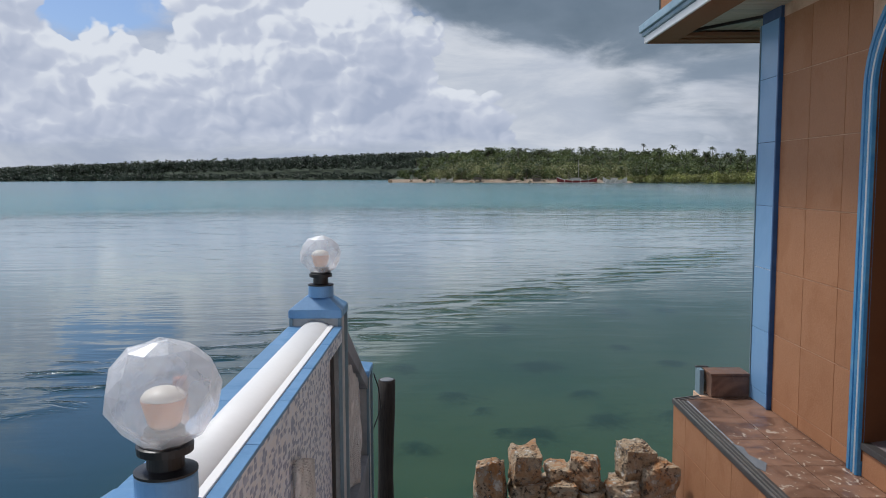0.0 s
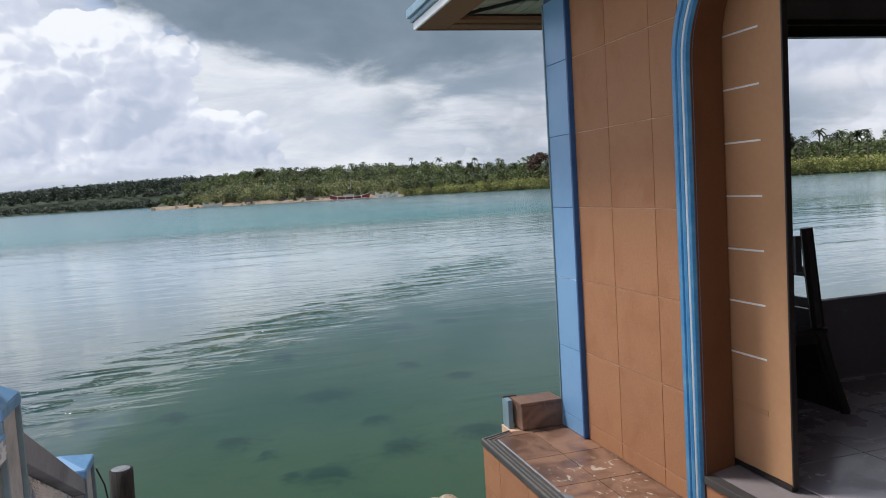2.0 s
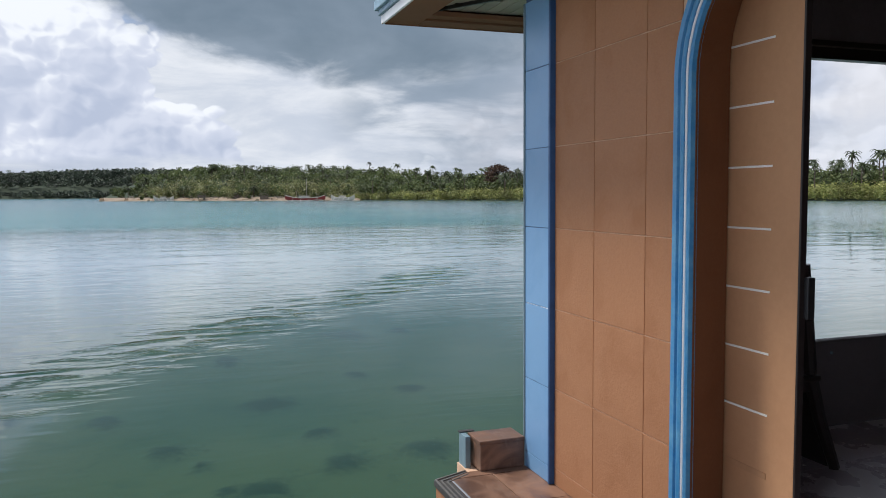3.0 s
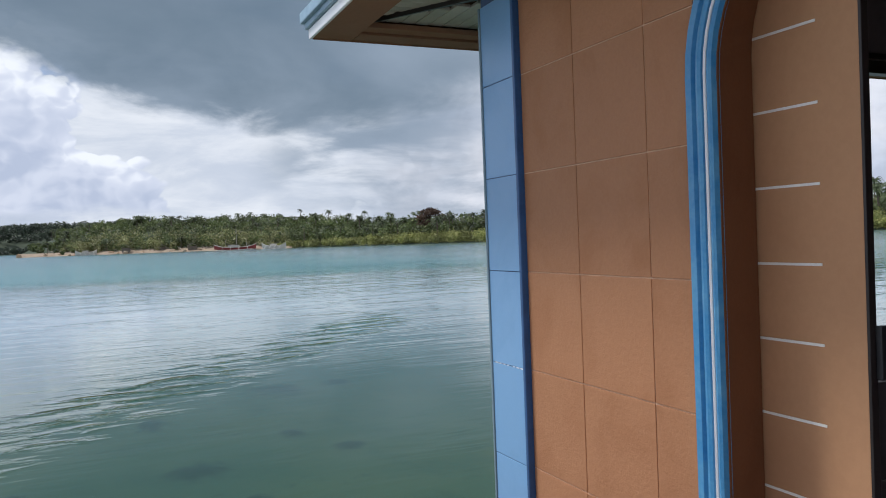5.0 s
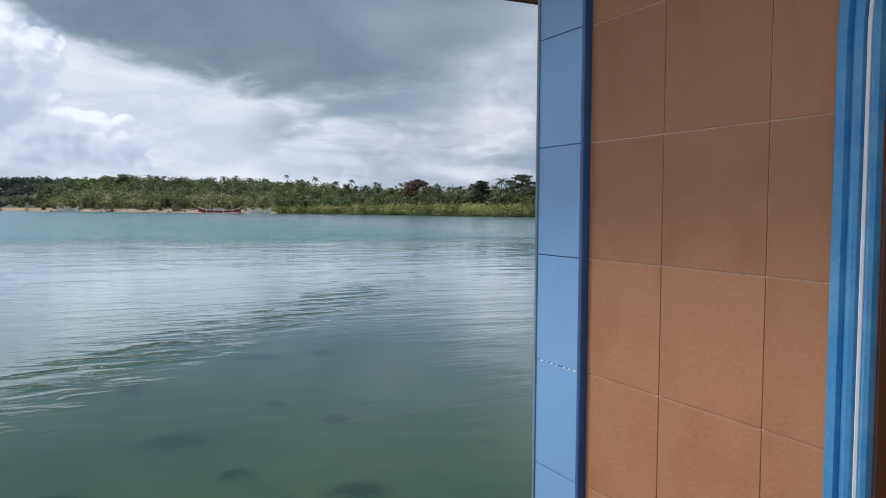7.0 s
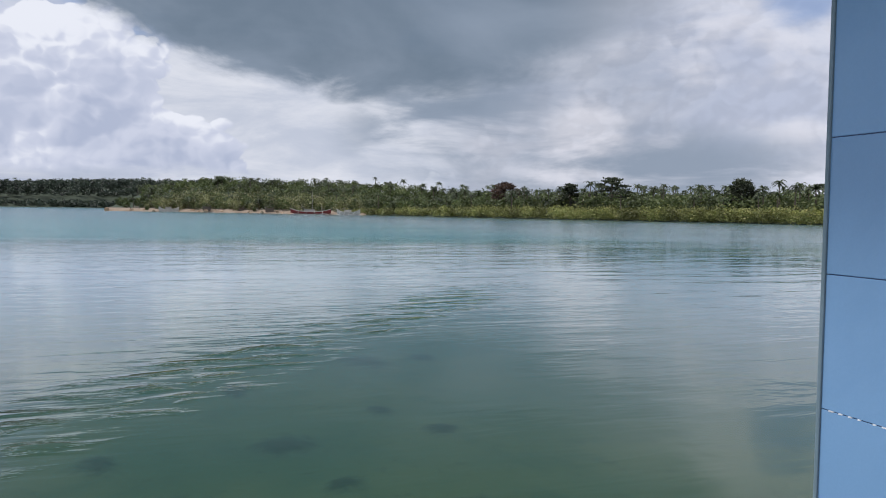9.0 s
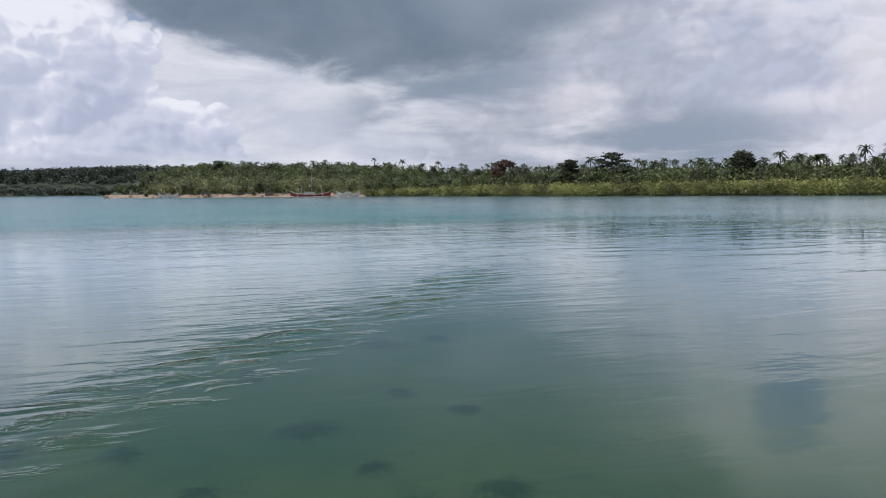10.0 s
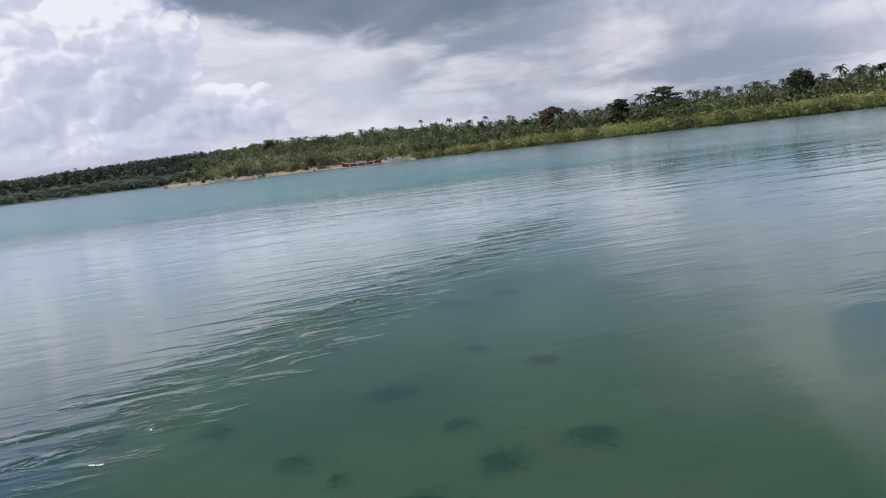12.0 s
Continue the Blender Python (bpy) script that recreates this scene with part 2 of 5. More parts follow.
FASCIA = worn("pale_blue_fascia", (0.30, 0.43, 0.52), (0.17, 0.27, 0.36), 0.5, 60, 3.0, 0.25)
SOFFIT = worn("brown_soffit_board", (0.26, 0.135, 0.075), (0.19, 0.10, 0.055), 0.8, 50, 2.0, 0.2, spec=0.1)
SLAT = worn("cream_ceiling_slat", (0.46, 0.42, 0.33), (0.34, 0.30, 0.23), 0.5, 50, 2.0, 0.1)
CONCRETE = worn("weathered_concrete", (0.29, 0.31, 0.34), (0.14, 0.15, 0.165), 0.85, 35, 2.5, 0.5, amount=0.8, depth=0.004)
# warm grey; the room's backlit dimness is put into this even colour
INNER = worn("dim_interior_grey", (0.20, 0.175, 0.18), (0.13, 0.11, 0.115), 0.6, 40, 2.0, 0.2)
ORANGE = worn("orange_pipe", (0.62, 0.17, 0.035), (0.44, 0.11, 0.03), 0.45, 60, 4.0, 0.15)
BULB = worn("milky_bulb", (0.85, 0.80, 0.70), (0.78, 0.70, 0.58), 0.35, 40, 4.0, 0.05)
BULB_BASE = worn("tan_bulb_base", (0.66, 0.32, 0.15), (0.52, 0.22, 0.09), 0.45, 60, 6.0, 0.1)


def dirty_bench(k):
    p = k.coord()
    tone = k.node("ShaderNodeObjectInfo", out=5)
    mud = k.ramp(k.noise(p, 4.0, 8.0, 0.65, 0.8), 0.36, 0.66)
    col = k.mix(mud, (0.25, 0.135, 0.084), (0.115, 0.060, 0.040))
    streak = k.ramp(k.noise(k.vec("MULTIPLY", p, (3.0, 1.0, 1.0)), 9.0, 5.0, 0.6, 0.6), 0.5, 0.72)
    col = k.mix(k.math("MULTIPLY", streak, 0.4), col, (0.27, 0.17, 0.12))
    g = k.vec("MULTIPLY", p, (1.0, 0.6, 1.0))
    flake = k.ramp(k.noise(g, 21.0, 4.0, 0.55, 1.2), 0.61, 0.645)
    flake = k.math("MULTIPLY", flake, k.ramp(k.xyz(p)[1], -0.15, -0.5, 0.0, 1.0))
    col = k.mix(k.math("MULTIPLY", flake, 0.85), col, (0.52, 0.45, 0.37))
    col = k.vec("SCALE", col, scale=k.ramp(tone, 0.0, 1.0, 0.85, 1.15, False))
    return plain(k, col, k.ramp(mud, 0.0, 1.0, 0.55, 0.3), 0.0, k.bump(k.noise(p, 90.0, 4.0), 0.35, 0.002))


def mosaic(k):
    p = k.coord()

    def cell(out):
        n = k.tree.nodes.new("ShaderNodeTexVoronoi")
        n.distance = "CHEBYCHEV"
        k.put(n.inputs["Vector"], k.vec("MULTIPLY", p, (1.0, 0.55, 1.0)))
        n.inputs["Scale"].default_value, n.inputs["Randomness"].default_value = 58.0, 0.75
        return n.outputs[out]
    pebble, tint = cell(0), k.xyz(cell(1))[0]
    col = k.mix(k.ramp(tint, 0.34, 0.62), (0.78, 0.82, 0.90), (0.32, 0.38, 0.52))
    col = k.mix(k.ramp(pebble, 0.38, 0.50), col, (0.80, 0.81, 0.84))
    moss = k.ramp(k.noise(p, 3.0, 5.0, 0.6), 0.58, 0.78)
    col = k.mix(k.math("MULTIPLY", moss, 0.25), col, (0.20, 0.21, 0.18))
    return plain(k, col, 0.45, 0.0, k.bump(k.math("SUBTRACT", 1.0, pebble), 0.5, 0.003))


def rubble(k):
    p = k.coord()
    tone = k.node("ShaderNodeObjectInfo", out=5)
    q = k.vec("ADD", p, k.join(k.math("MULTIPLY", tone, 31.0), 0.0, k.math("MULTIPLY", tone, 13.0)))
    big = k.ramp(k.noise(q, 8.0, 8.0, 0.68, 0.6), 0.36, 0.64)
    rust = k.mix(k.ramp(tone, 0.3, 0.8), (0.46, 0.30, 0.17), (0.50, 0.23, 0.085))
    col = k.mix(big, (0.56, 0.45, 0.32), rust)
    col = k.mix(k.ramp(k.noise(q, 30.0, 8.0, 0.72), 0.50, 0.62), col, (0.05, 0.035, 0.026))
    col = k.mix(k.ramp(k.noise(q, 15.0, 6.0, 0.7), 0.56, 0.66), col, (0.76, 0.71, 0.62))
    return plain(k, col, 0.92, 0.0, k.bump(k.noise(q, 34.0, 9.0, 0.74), 1.0, 0.022))


def old_wood(k):
    p = k.coord()
    g = k.noise(k.vec("MULTIPLY", p, (6.0, 6.0, 0.5)), 14.0, 6.0, 0.65, 0.6)
    col = k.mix(k.ramp(g, 0.3, 0.7), (0.034, 0.025, 0.020), (0.008, 0.006, 0.006))
    return plain(k, col, 0.8, 0.0, k.bump(g, 0.8, 0.006))


def wet_floor(k):
    p = k.coord()
    tone = k.node("ShaderNodeObjectInfo", out=5)
    fleck = k.ramp(k.noise(p, 26.0, 5.0, 0.6, 0.7), 0.62, 0.66)
    zone = k.ramp(k.noise(p, 3.0, 3.0), 0.42, 0.58)
    col = k.mix(k.ramp(tone, 0.0, 1.0), (0.36, 0.32, 0.35), (0.42, 0.37, 0.41))
    col = k.mix(k.math("MULTIPLY", fleck, zone), col, (0.80, 0.76, 0.74))
    return plain(k, col, k.ramp(k.noise(p, 5.0, 4.0), 0.3, 0.7, 0.16, 0.36), 0.0, k.bump(fleck, 0.2, 0.001))


def milky_shell(k):
    p = k.coord()
    n = k.bump(k.math("ADD", k.noise(p, 30.0, 4.0), k.noise(k.vec("MULTIPLY", p, (1, 1, 0.05)), 220.0, 2.0)), 0.10, 0.003)
    fog = k.node("ShaderNodeBsdfDiffuse", Color=(0.84, 0.85, 0.88), Normal=n)
    haze = k.node("ShaderNodeBsdfTranslucent", Color=(0.84, 0.85, 0.88), Normal=n)
    clear = k.node("ShaderNodeBsdfTransparent", Color=(0.985, 0.985, 0.99))
    body = k.node("ShaderNodeMixShader", i0=0.5, i1=fog, i2=haze)
    body = k.node("ShaderNodeMixShader", i0=k.ramp(k.noise(p, 9.0, 3.0, 0.5), 0.35, 0.75, 0.22, 0.34), i1=clear, i2=body)
    shine = k.node("ShaderNodeBsdfGlossy", Color=(1, 1, 1), Roughness=0.45, Normal=n)
    return k.node("ShaderNodeMixShader", i0=k.math("MULTIPLY", k.node("ShaderNodeFresnel", IOR=1.15, Normal=n), 0.3), i1=body, i2=shine)


def sea(k):
    p = k.coord()
    x, y, z = k.xyz(p)
    flat = k.join(x, y, 0.0)
    reach = k.math("SQRT", k.math("ADD", k.math("MULTIPLY", x, x), k.math("MULTIPLY", y, y)))
    # calm slicks and breezy patches, more breeze further out
    breeze = k.ramp(k.noise(k.vec("MULTIPLY", flat, (0.03, 0.085, 1.0)), 1.0, 4.0, 0.55, 0.5), 0.38, 0.64, 0.15, 1.0)
    out = k.ramp(reach, 44.0, 66.0, 1.0, 6.0)
    swell = k.noise(k.vec("MULTIPLY", flat, (0.35, 0.95, 1.0)), 0.55, 4.0, 0.5, 0.6)
    lines = k.noise(k.vec("MULTIPLY", flat, (0.42, 2.3, 1.0)), 0.8, 3.0, 0.5, 0.7)
    chop = k.noise(k.vec("MULTIPLY", flat, (0.5, 1.7, 1.0)), 1.5, 2.6, 0.5, 0.8)
    # a boat's wash: rows of broken crests along one line, steep on one side
    s = k.math("ADD", k.math("MULTIPLY", x, 0.76), k.math("MULTIPLY", y, -0.65))
    s = k.math("ADD", s, k.math("ADD", 7.2, k.math("MULTIPLY", k.noise(flat, 0.22, 2.0), 1.8)))
    band = k.math("MULTIPLY", k.ramp(k.math("ABSOLUTE", s), 0.2, 1.7, 1.0, 0.0), k.ramp(x, 4.0, 9.5, 1.0, 0.0))
    broken = k.ramp(k.noise(k.vec("MULTIPLY", flat, (0.8, 1.9, 1.0)), 1.2, 4.0, 0.6, 0.5), 0.45, 0.62)
    line = k.math("SUBTRACT", y, k.math("MULTIPLY", x, 0.20))
    wob = k.noise(k.vec("MULTIPLY", flat, (0.30, 0.55, 1.0)), 1.0, 3.0, 0.5)
    wave = k.math("MULTIPLY_ADD", k.math("SINE", k.math("ADD", k.math("MULTIPLY", line, 8.0), k.math("MULTIPLY", wob, 15.0))), 0.5, 0.5)
    crest = k.math("MULTIPLY", k.math("POWER", wave, 1.7), broken)
    calm = k.math("MAXIMUM", k.ramp(s, -0.3, 1.6, 1.0, 0.36), k.ramp(x, 1.5, 6.0, 0.0, 1.0))
    h = k.math("MULTIPLY", k.math("MULTIPLY", swell, k.ramp(x, 2.5, 8.0, 0.021, 0.044)), calm)
    h = k.math("ADD", h, k.math("MULTIPLY", k.math("MULTIPLY", lines, 0.0075), calm))
    h = k.math("ADD", h, k.math("MULTIPLY", k.math("MULTIPLY", chop, k.math("MULTIPLY", breeze, calm)), k.math("MULTIPLY", out, 0.012)))
    h = k.math("ADD", h, k.math("MULTIPLY", k.math("MULTIPLY", crest, band), 0.030))
    n = k.bump(h, 1.0, 1.0)
    tint = k.node("ShaderNodeBsdfTransparent", Color=(0.40, 0.69, 0.62))
    body = k.node("ShaderNodeBsdfDiffuse", Color=k.mix(k.ramp(reach, 60.0, 260.0), (0.016, 0.172, 0.190), (0.045, 0.150, 0.185)), Normal=n)
    under = k.node("ShaderNodeMixShader", i0=k.ramp(reach, 5.0, 34.0, 0.06, 0.95), i1=tint, i2=body)
    # dark blue sky reflection put into the water's colour off the balustrade's end
    dark_part = k.math("MULTIPLY", k.ramp(k.math("ADD", x, k.noise(flat, 0.5, 3.0)), -2.4, -5.0), k.ramp(reach, 8.0, 18.0, 1.0, 0.0))
    under = k.node("ShaderNodeMixShader", i0=k.math("MULTIPLY", dark_part, 0.9), i1=under, i2=k.node("ShaderNodeBsdfDiffuse", Color=(0.010, 0.045, 0.065), Normal=n))
    shine = k.node("ShaderNodeBsdfGlossy", Color=(1, 1, 1), Roughness=k.ramp(reach, 42.0, 80.0, 0.03, 0.15), Normal=n)
    edge = k.math("ADD", reach, k.math("MULTIPLY", k.noise(k.vec("MULTIPLY", flat, (0.02, 0.05, 1.0)), 1.0, 4.0, 0.6), 26.0))
    cap = k.ramp(edge, 52.0, 82.0, 1.0, k.ramp(x, 10.0, 60.0, 0.48, 0.86))
    gloss = k.math("MINIMUM", k.ramp(k.node("ShaderNodeFresnel", IOR=1.345, Normal=n), 0.10, 0.60, 0.05, 0.76, False), cap)
    return k.node("ShaderNodeMixShader", i0=gloss, i1=under, i2=shine)


def seabed_sand(k):
    p = k.coord()
    a = k.tree.nodes.new("ShaderNodeAttribute")
    a.attribute_name = "weed"
    fine = k.math("ADD", k.math("MULTIPLY", k.noise(p, 3.4, 8.0, 0.72, 0.8), 0.55), k.math("MULTIPLY", k.noise(p, 1.1, 4.0, 0.6, 0.6), 0.45))
    weed = k.ramp(k.math("ADD", a.outputs["Fac"], k.math("MULTIPLY", k.math("SUBTRACT", fine, 0.46), 3.0)), 0.20, 1.0)
    col = k.mix(k.ramp(k.noise(p, 0.15, 3.0), 0.35, 0.65), (0.126, 0.118, 0.066), (0.076, 0.096, 0.060))
    col = k.mix(k.ramp(k.noise(p, 0.7, 6.0, 0.6, 0.5), 0.48, 0.72, 0.0, 0.4), col, (0.05, 0.075, 0.05))
    col = k.mix(k.math("MULTIPLY", weed, 0.72), col, (0.016, 0.026, 0.020))
    return plain(k, col, 0.95)


def leaves(name, a, b, c):
    def build(k):
        t = k.node("ShaderNodeNewGeometry", out=8)
        col = k.mix(k.ramp(t, 0.0, 0.6, smooth=False), a, b)
        col = k.mix(k.ramp(t, 0.78, 1.0), col, c)
        p = k.coord()
        tone = k.math("ADD", k.math("MULTIPLY", k.noise(p, 0.16, 2.0, 0.6), 1.7), k.math("MULTIPLY", k.noise(p, 0.035, 2.0), 0.8))
        col = k.vec("SCALE", col, scale=k.ramp(tone, 0.85, 1.65, 0.45, 1.5))
        leaf = plain(k, col, 0.6)
        back = k.node("ShaderNodeBsdfTranslucent", Color=col)
        return k.node("ShaderNodeMixShader", i0=0.25, i1=leaf, i2=back)
    return surface(name, build)


def net_cloth(k):
    """Fine white net: threads with open meshes between, bunched here and there."""
    p = k.coord()
    x, y, z = k.xyz(p)
    a = k.math("ABSOLUTE", k.math("SINE", k.math("MULTIPLY", k.math("ADD", y, z), 300.0)))
    b = k.math("ABSOLUTE", k.math("SINE", k.math("MULTIPLY", k.math("SUBTRACT", y, z), 300.0)))
    thread = k.ramp(k.math("MAXIMUM", a, b), 0.80, 0.95)
    bunch = k.ramp(k.noise(k.vec("MULTIPLY", p, (1.0, 3.0, 0.6)), 7.0, 4.0, 0.6, 0.5), 0.45, 0.68)
    cloth = plain(k, (0.80, 0.80, 0.78), 0.7)
    return k.node("ShaderNodeMixShader", i0=k.math("MAXIMUM", k.math("MULTIPLY", thread, 0.7), k.math("MULTIPLY", bunch, 0.85)), i1=k.node("ShaderNodeBsdfTransparent"), i2=cloth)


NET = surface("white_netting", net_cloth)
BENCH = surface("muddy_bench_tile", dirty_bench)
MOSAIC = surface("pebble_mosaic", mosaic)
RUBBLE = surface("coral_stone", rubble)
POST_WOOD = surface("weathered_post_wood", old_wood)
WET = surface("glossy_floor_tile", wet_floor)
SHELL = surface("milky_globe_plastic", milky_shell)
SEA = surface("sea_water", sea)
SEABED = surface("seabed_sand", seabed_sand)
LANDING = worn("white_landing_tile", (0.68, 0.62, 0.60), (0.50, 0.44, 0.41), 0.4, 60, 4.0, 0.15)
LEAF_WOOD = leaves("woodland_leaves", (0.075, 0.105, 0.036), (0.120, 0.150, 0.052), (0.19, 0.205, 0.085))
LEAF_DARK = leaves("dark_tree_leaves", (0.045, 0.056, 0.030), (0.065, 0.080, 0.040), (0.10, 0.115, 0.058))
# greyer, bluer green: the haze of distance is put into the leaf colour
LEAF_HILL = leaves("hazy_hill_leaves", (0.042, 0.058, 0.042), (0.056, 0.074, 0.050), (0.070, 0.090, 0.058))
LEAF_PALE = leaves("pale_shore_leaves", (0.15, 0.155, 0.060), (0.25, 0.26, 0.11), (0.42, 0.40, 0.24))
LEAF_MANGROVE = leaves("mangrove_leaves", (0.17, 0.185, 0.055), (0.27, 0.28, 0.085), (0.40, 0.37, 0.14))
LEAF_RED = leaves("reddish_leaves", (0.060, 0.038, 0.026), (0.105, 0.060, 0.040), (0.15, 0.095, 0.055))
LEAF_PALM = leaves("palm_leaves", (0.038, 0.058, 0.025), (0.068, 0.095, 0.036), (0.14, 0.145, 0.070))
BARK = worn("bark", (0.16, 0.13, 0.10), (0.09, 0.07, 0.055), 0.9, 20, 1.0, 0.5)
SOIL = worn("undergrowth", (0.042, 0.060, 0.032), (0.030, 0.044, 0.024), 0.95, 3, 0.2, 0.5)
SAND = worn("shore_sand", (0.33, 0.26, 0.19), (0.15, 0.10, 0.065), 0.95, 3, 0.25, 0.5, amount=0.8)
HULL_RED = worn("red_hull_paint", (0.26, 0.035, 0.03), (0.15, 0.03, 0.025), 0.5, 10, 1.0, 0.2)
BOAT_WHITE = worn("white_boat_paint", (0.58, 0.54, 0.48), (0.36, 0.32, 0.27), 0.5, 10, 1.0, 0.2)
THATCH = worn("grey_thatch", (0.30, 0.27, 0.22), (0.17, 0.14, 0.11), 0.95, 10, 1.0, 0.5)


# ---------------------------------------------------------------- mesh helpers
def part(name, bm, material, parent=None, label="", smooth=False):
    """Links a bmesh as one mesh object, under a thing or a part where one is given."""
    me = bpy.data.meshes.new(name)
    bm.normal_update()
    bm.to_mesh(me)
    bm.free()
    for poly in me.polygons:
        poly.use_smooth = smooth
    me.materials.append(material)
    ob = new(name, me)
    ob.parent = parent
    return tagged(ob, label)


def thing(name, label, category, group="", kind="", at=(0, 0, 0)):
    ob = new(name)
    ob.empty_display_size = 0.1
    ob.location = at
    return tagged(ob, label, category, group, kind)


def block(x0, x1, y0, y1, z0, z1, bevel=0.0, bm=None):
    bm = bm or bmesh.new()
    r = bmesh.ops.create_cube(bm, size=1.0)
    m = Matrix.LocRotScale(((x0 + x1) / 2, (y0 + y1) / 2, (z0 + z1) / 2), None, (x1 - x0, y1 - y0, z1 - z0))
    bmesh.ops.transform(bm, matrix=m, verts=r["verts"])
    if bevel:
        edges = list({e for v in r["verts"] for e in v.link_edges})
        bmesh.ops.bevel(bm, geom=edges, offset=bevel, segments=2, affect="EDGES", profile=0.6)
    return bm


def prism(outline, axis, a, b, bevel=0.0):
    """A flat outline pushed from a to b along an axis. Outline: pairs in the other two axes, in x, y, z order."""
    bm = bmesh.new()
    def at(u, v, w):
        c = [u, v]
        c.insert("xyz".index(axis), w)
        return c
    lo = [bm.verts.new(at(u, v, a)) for u, v in outline]
    hi = [bm.verts.new(at(u, v, b)) for u, v in outline]
    n = len(outline)
    bm.faces.new(lo)
    bm.faces.new(hi[::-1])
    for i in range(n):
        bm.faces.new((lo[i], hi[i], hi[(i + 1) % n], lo[(i + 1) % n]))
    bmesh.ops.recalc_face_normals(bm, faces=bm.faces)
    if bevel:
        bmesh.ops.bevel(bm, geom=list(bm.edges), offset=bevel, segments=2, affect="EDGES", profile=0.6)
    return bm


def turned(profile, steps=28, centre=(0, 0, 0), bm=None):
    """A body of revolution about an upright axis: profile of (radius, height)."""
    bm = bm or bmesh.new()
    rings = []
    for r, z in profile:
        rings.append([bm.verts.new((centre[0] + r * math.cos(2 * math.pi * i / steps), centre[1] + r * math.sin(2 * math.pi * i / steps), centre[2] + z)) for i in range(steps)])
    for lo, hi in zip(rings, rings[1:]):
        for i in range(steps):
            bm.faces.new((lo[i], lo[(i + 1) % steps], hi[(i + 1) % steps], hi[i]))
    bm.faces.new(rings[0][::-1])
    bm.faces.new(rings[-1])
    return bm


def tube(points, radius, steps=8, bm=None):
    """A round bar along points; radius a number or one for each point."""
    bm = bm or bmesh.new()
    pts = [Vector(p) for p in points]
    rings = []
    for i, p in enumerate(pts):
        d = (pts[min(i + 1, len(pts) - 1)] - pts[max(i - 1, 0)]).normalized()
        side = d.cross(Vector((0, 0, 1)) if abs(d.z) < 0.9 else Vector((1, 0, 0))).normalized()
        up = side.cross(d)
        r = radius[i] if isinstance(radius, (list, tuple)) else radius
        rings.append([bm.verts.new(p + (side * math.cos(2 * math.pi * j / steps) + up * math.sin(2 * math.pi * j / steps)) * r) for j in range(steps)])
    for lo, hi in zip(rings, rings[1:]):
        for j in range(steps):
            bm.faces.new((lo[j], lo[(j + 1) % steps], hi[(j + 1) % steps], hi[j]))
    bm.faces.new(rings[0][::-1])
    bm.faces.new(rings[-1])
    bmesh.ops.recalc_face_normals(bm, faces=bm.faces)
    return bm


def sweep(path, profile):
    """A moulding: profile points (out, side) carried along path, a list of (point, side direction); out is towards -X."""
    bm = bmesh.new()
    rings = [[bm.verts.new(p + s * b + Vector((-a, 0, 0))) for a, b in profile] for p, s in path]
    for lo, hi in zip(rings, rings[1:]):
        for j in range(len(profile) - 1):
            bm.faces.new((lo[j], lo[j + 1], hi[j + 1], hi[j]))
    for ring in (rings[0], rings[-1]):
        bm.faces.new(ring)
    bmesh.ops.recalc_face_normals(bm, faces=bm.faces)
    return bm


# ---------------------------------------------------------------- sea, seabed
WATER = -0.90


def build_sea():
    bm = bmesh.new()
    edges = [-3000, -600, -150, -40, 0, 40, 150, 600, 3000]
    vs = [[bm.verts.new((x, y, WATER)) for y in edges] for x in edges]
    for i in range(len(edges) - 1):
        for j in range(len(edges) - 1):
            bm.faces.new((vs[i][j], vs[i + 1][j], vs[i + 1][j + 1], vs[i][j + 1]))
    ob = part("water", bm, SEA)
    ob.visible_shadow = False
    tagged(ob, "calm turquoise sea water with small ripples", "water", kind="structure")
    bm = bmesh.new()
    layer = bm.verts.layers.float.new("weed")
    xs = [-3000, -300, -80, -30, -14] + [-8 + 0.16 * i for i in range(126)] + [16, 30, 80, 300, 3000]
    ys = [-3000, -300, -60, -10] + [0.16 * i for i in range(150)] + [28, 40, 120, 400, 3000]
    vs = []
    for x in xs:
        vs.append([])
        for y in ys:
            v = bm.verts.new((x, y, -2.62 + 0.10 * noise.noise((x * 0.3, y * 0.3, 0))))
            thick = max([0.0] + [math.exp(-((x - cx) / rx) ** 2 - ((y - cy) / ry) ** 2) for cx, cy, rx, ry in WEED if abs(x - cx) < 3 and abs(y - cy) < 3])
            v[layer] = thick
            v.co.z += 0.07 * thick
            vs[-1].append(v)
    for i in range(len(xs) - 1):
        for j in range(len(ys) - 1):
            bm.faces.new((vs[i][j], vs[i + 1][j], vs[i + 1][j + 1], vs[i][j + 1]))
    tagged(part("seabed", bm, SEABED, smooth=True), "sandy green seabed with dark weed under clear water", "seabed", kind="structure")


# clumps of weed: place and half widths
WEED = [(-0.62, 7.6, 0.4, 0.43), (-1.95, 9.9, 0.32, 0.46), (-1.12, 7.7, 0.16, 0.23), (-2.56, 6.9, 0.29, 0.43), (0.62, 10.0, 0.26, 0.32), (-0.5, 16.7, 0.29, 0.65), (0.0, 12.2, 0.54, 0.55), (-3.0, 12.0, 0.32, 0.52), (3.0, 12.4, 0.32, 0.36), (3.07, 19.2, 0.68, 1.08), (4.8, 19.5, 0.36, 0.5), (-4.8, 12.6, 0.3, 0.52), (0.7, 8.3, 0.4, 0.43), (2.1, 8.5, 0.43, 0.46), (2.2, 14.1, 0.25, 0.4), (-1.4, 9.0, 0.14, 0.23)]
build_sea()


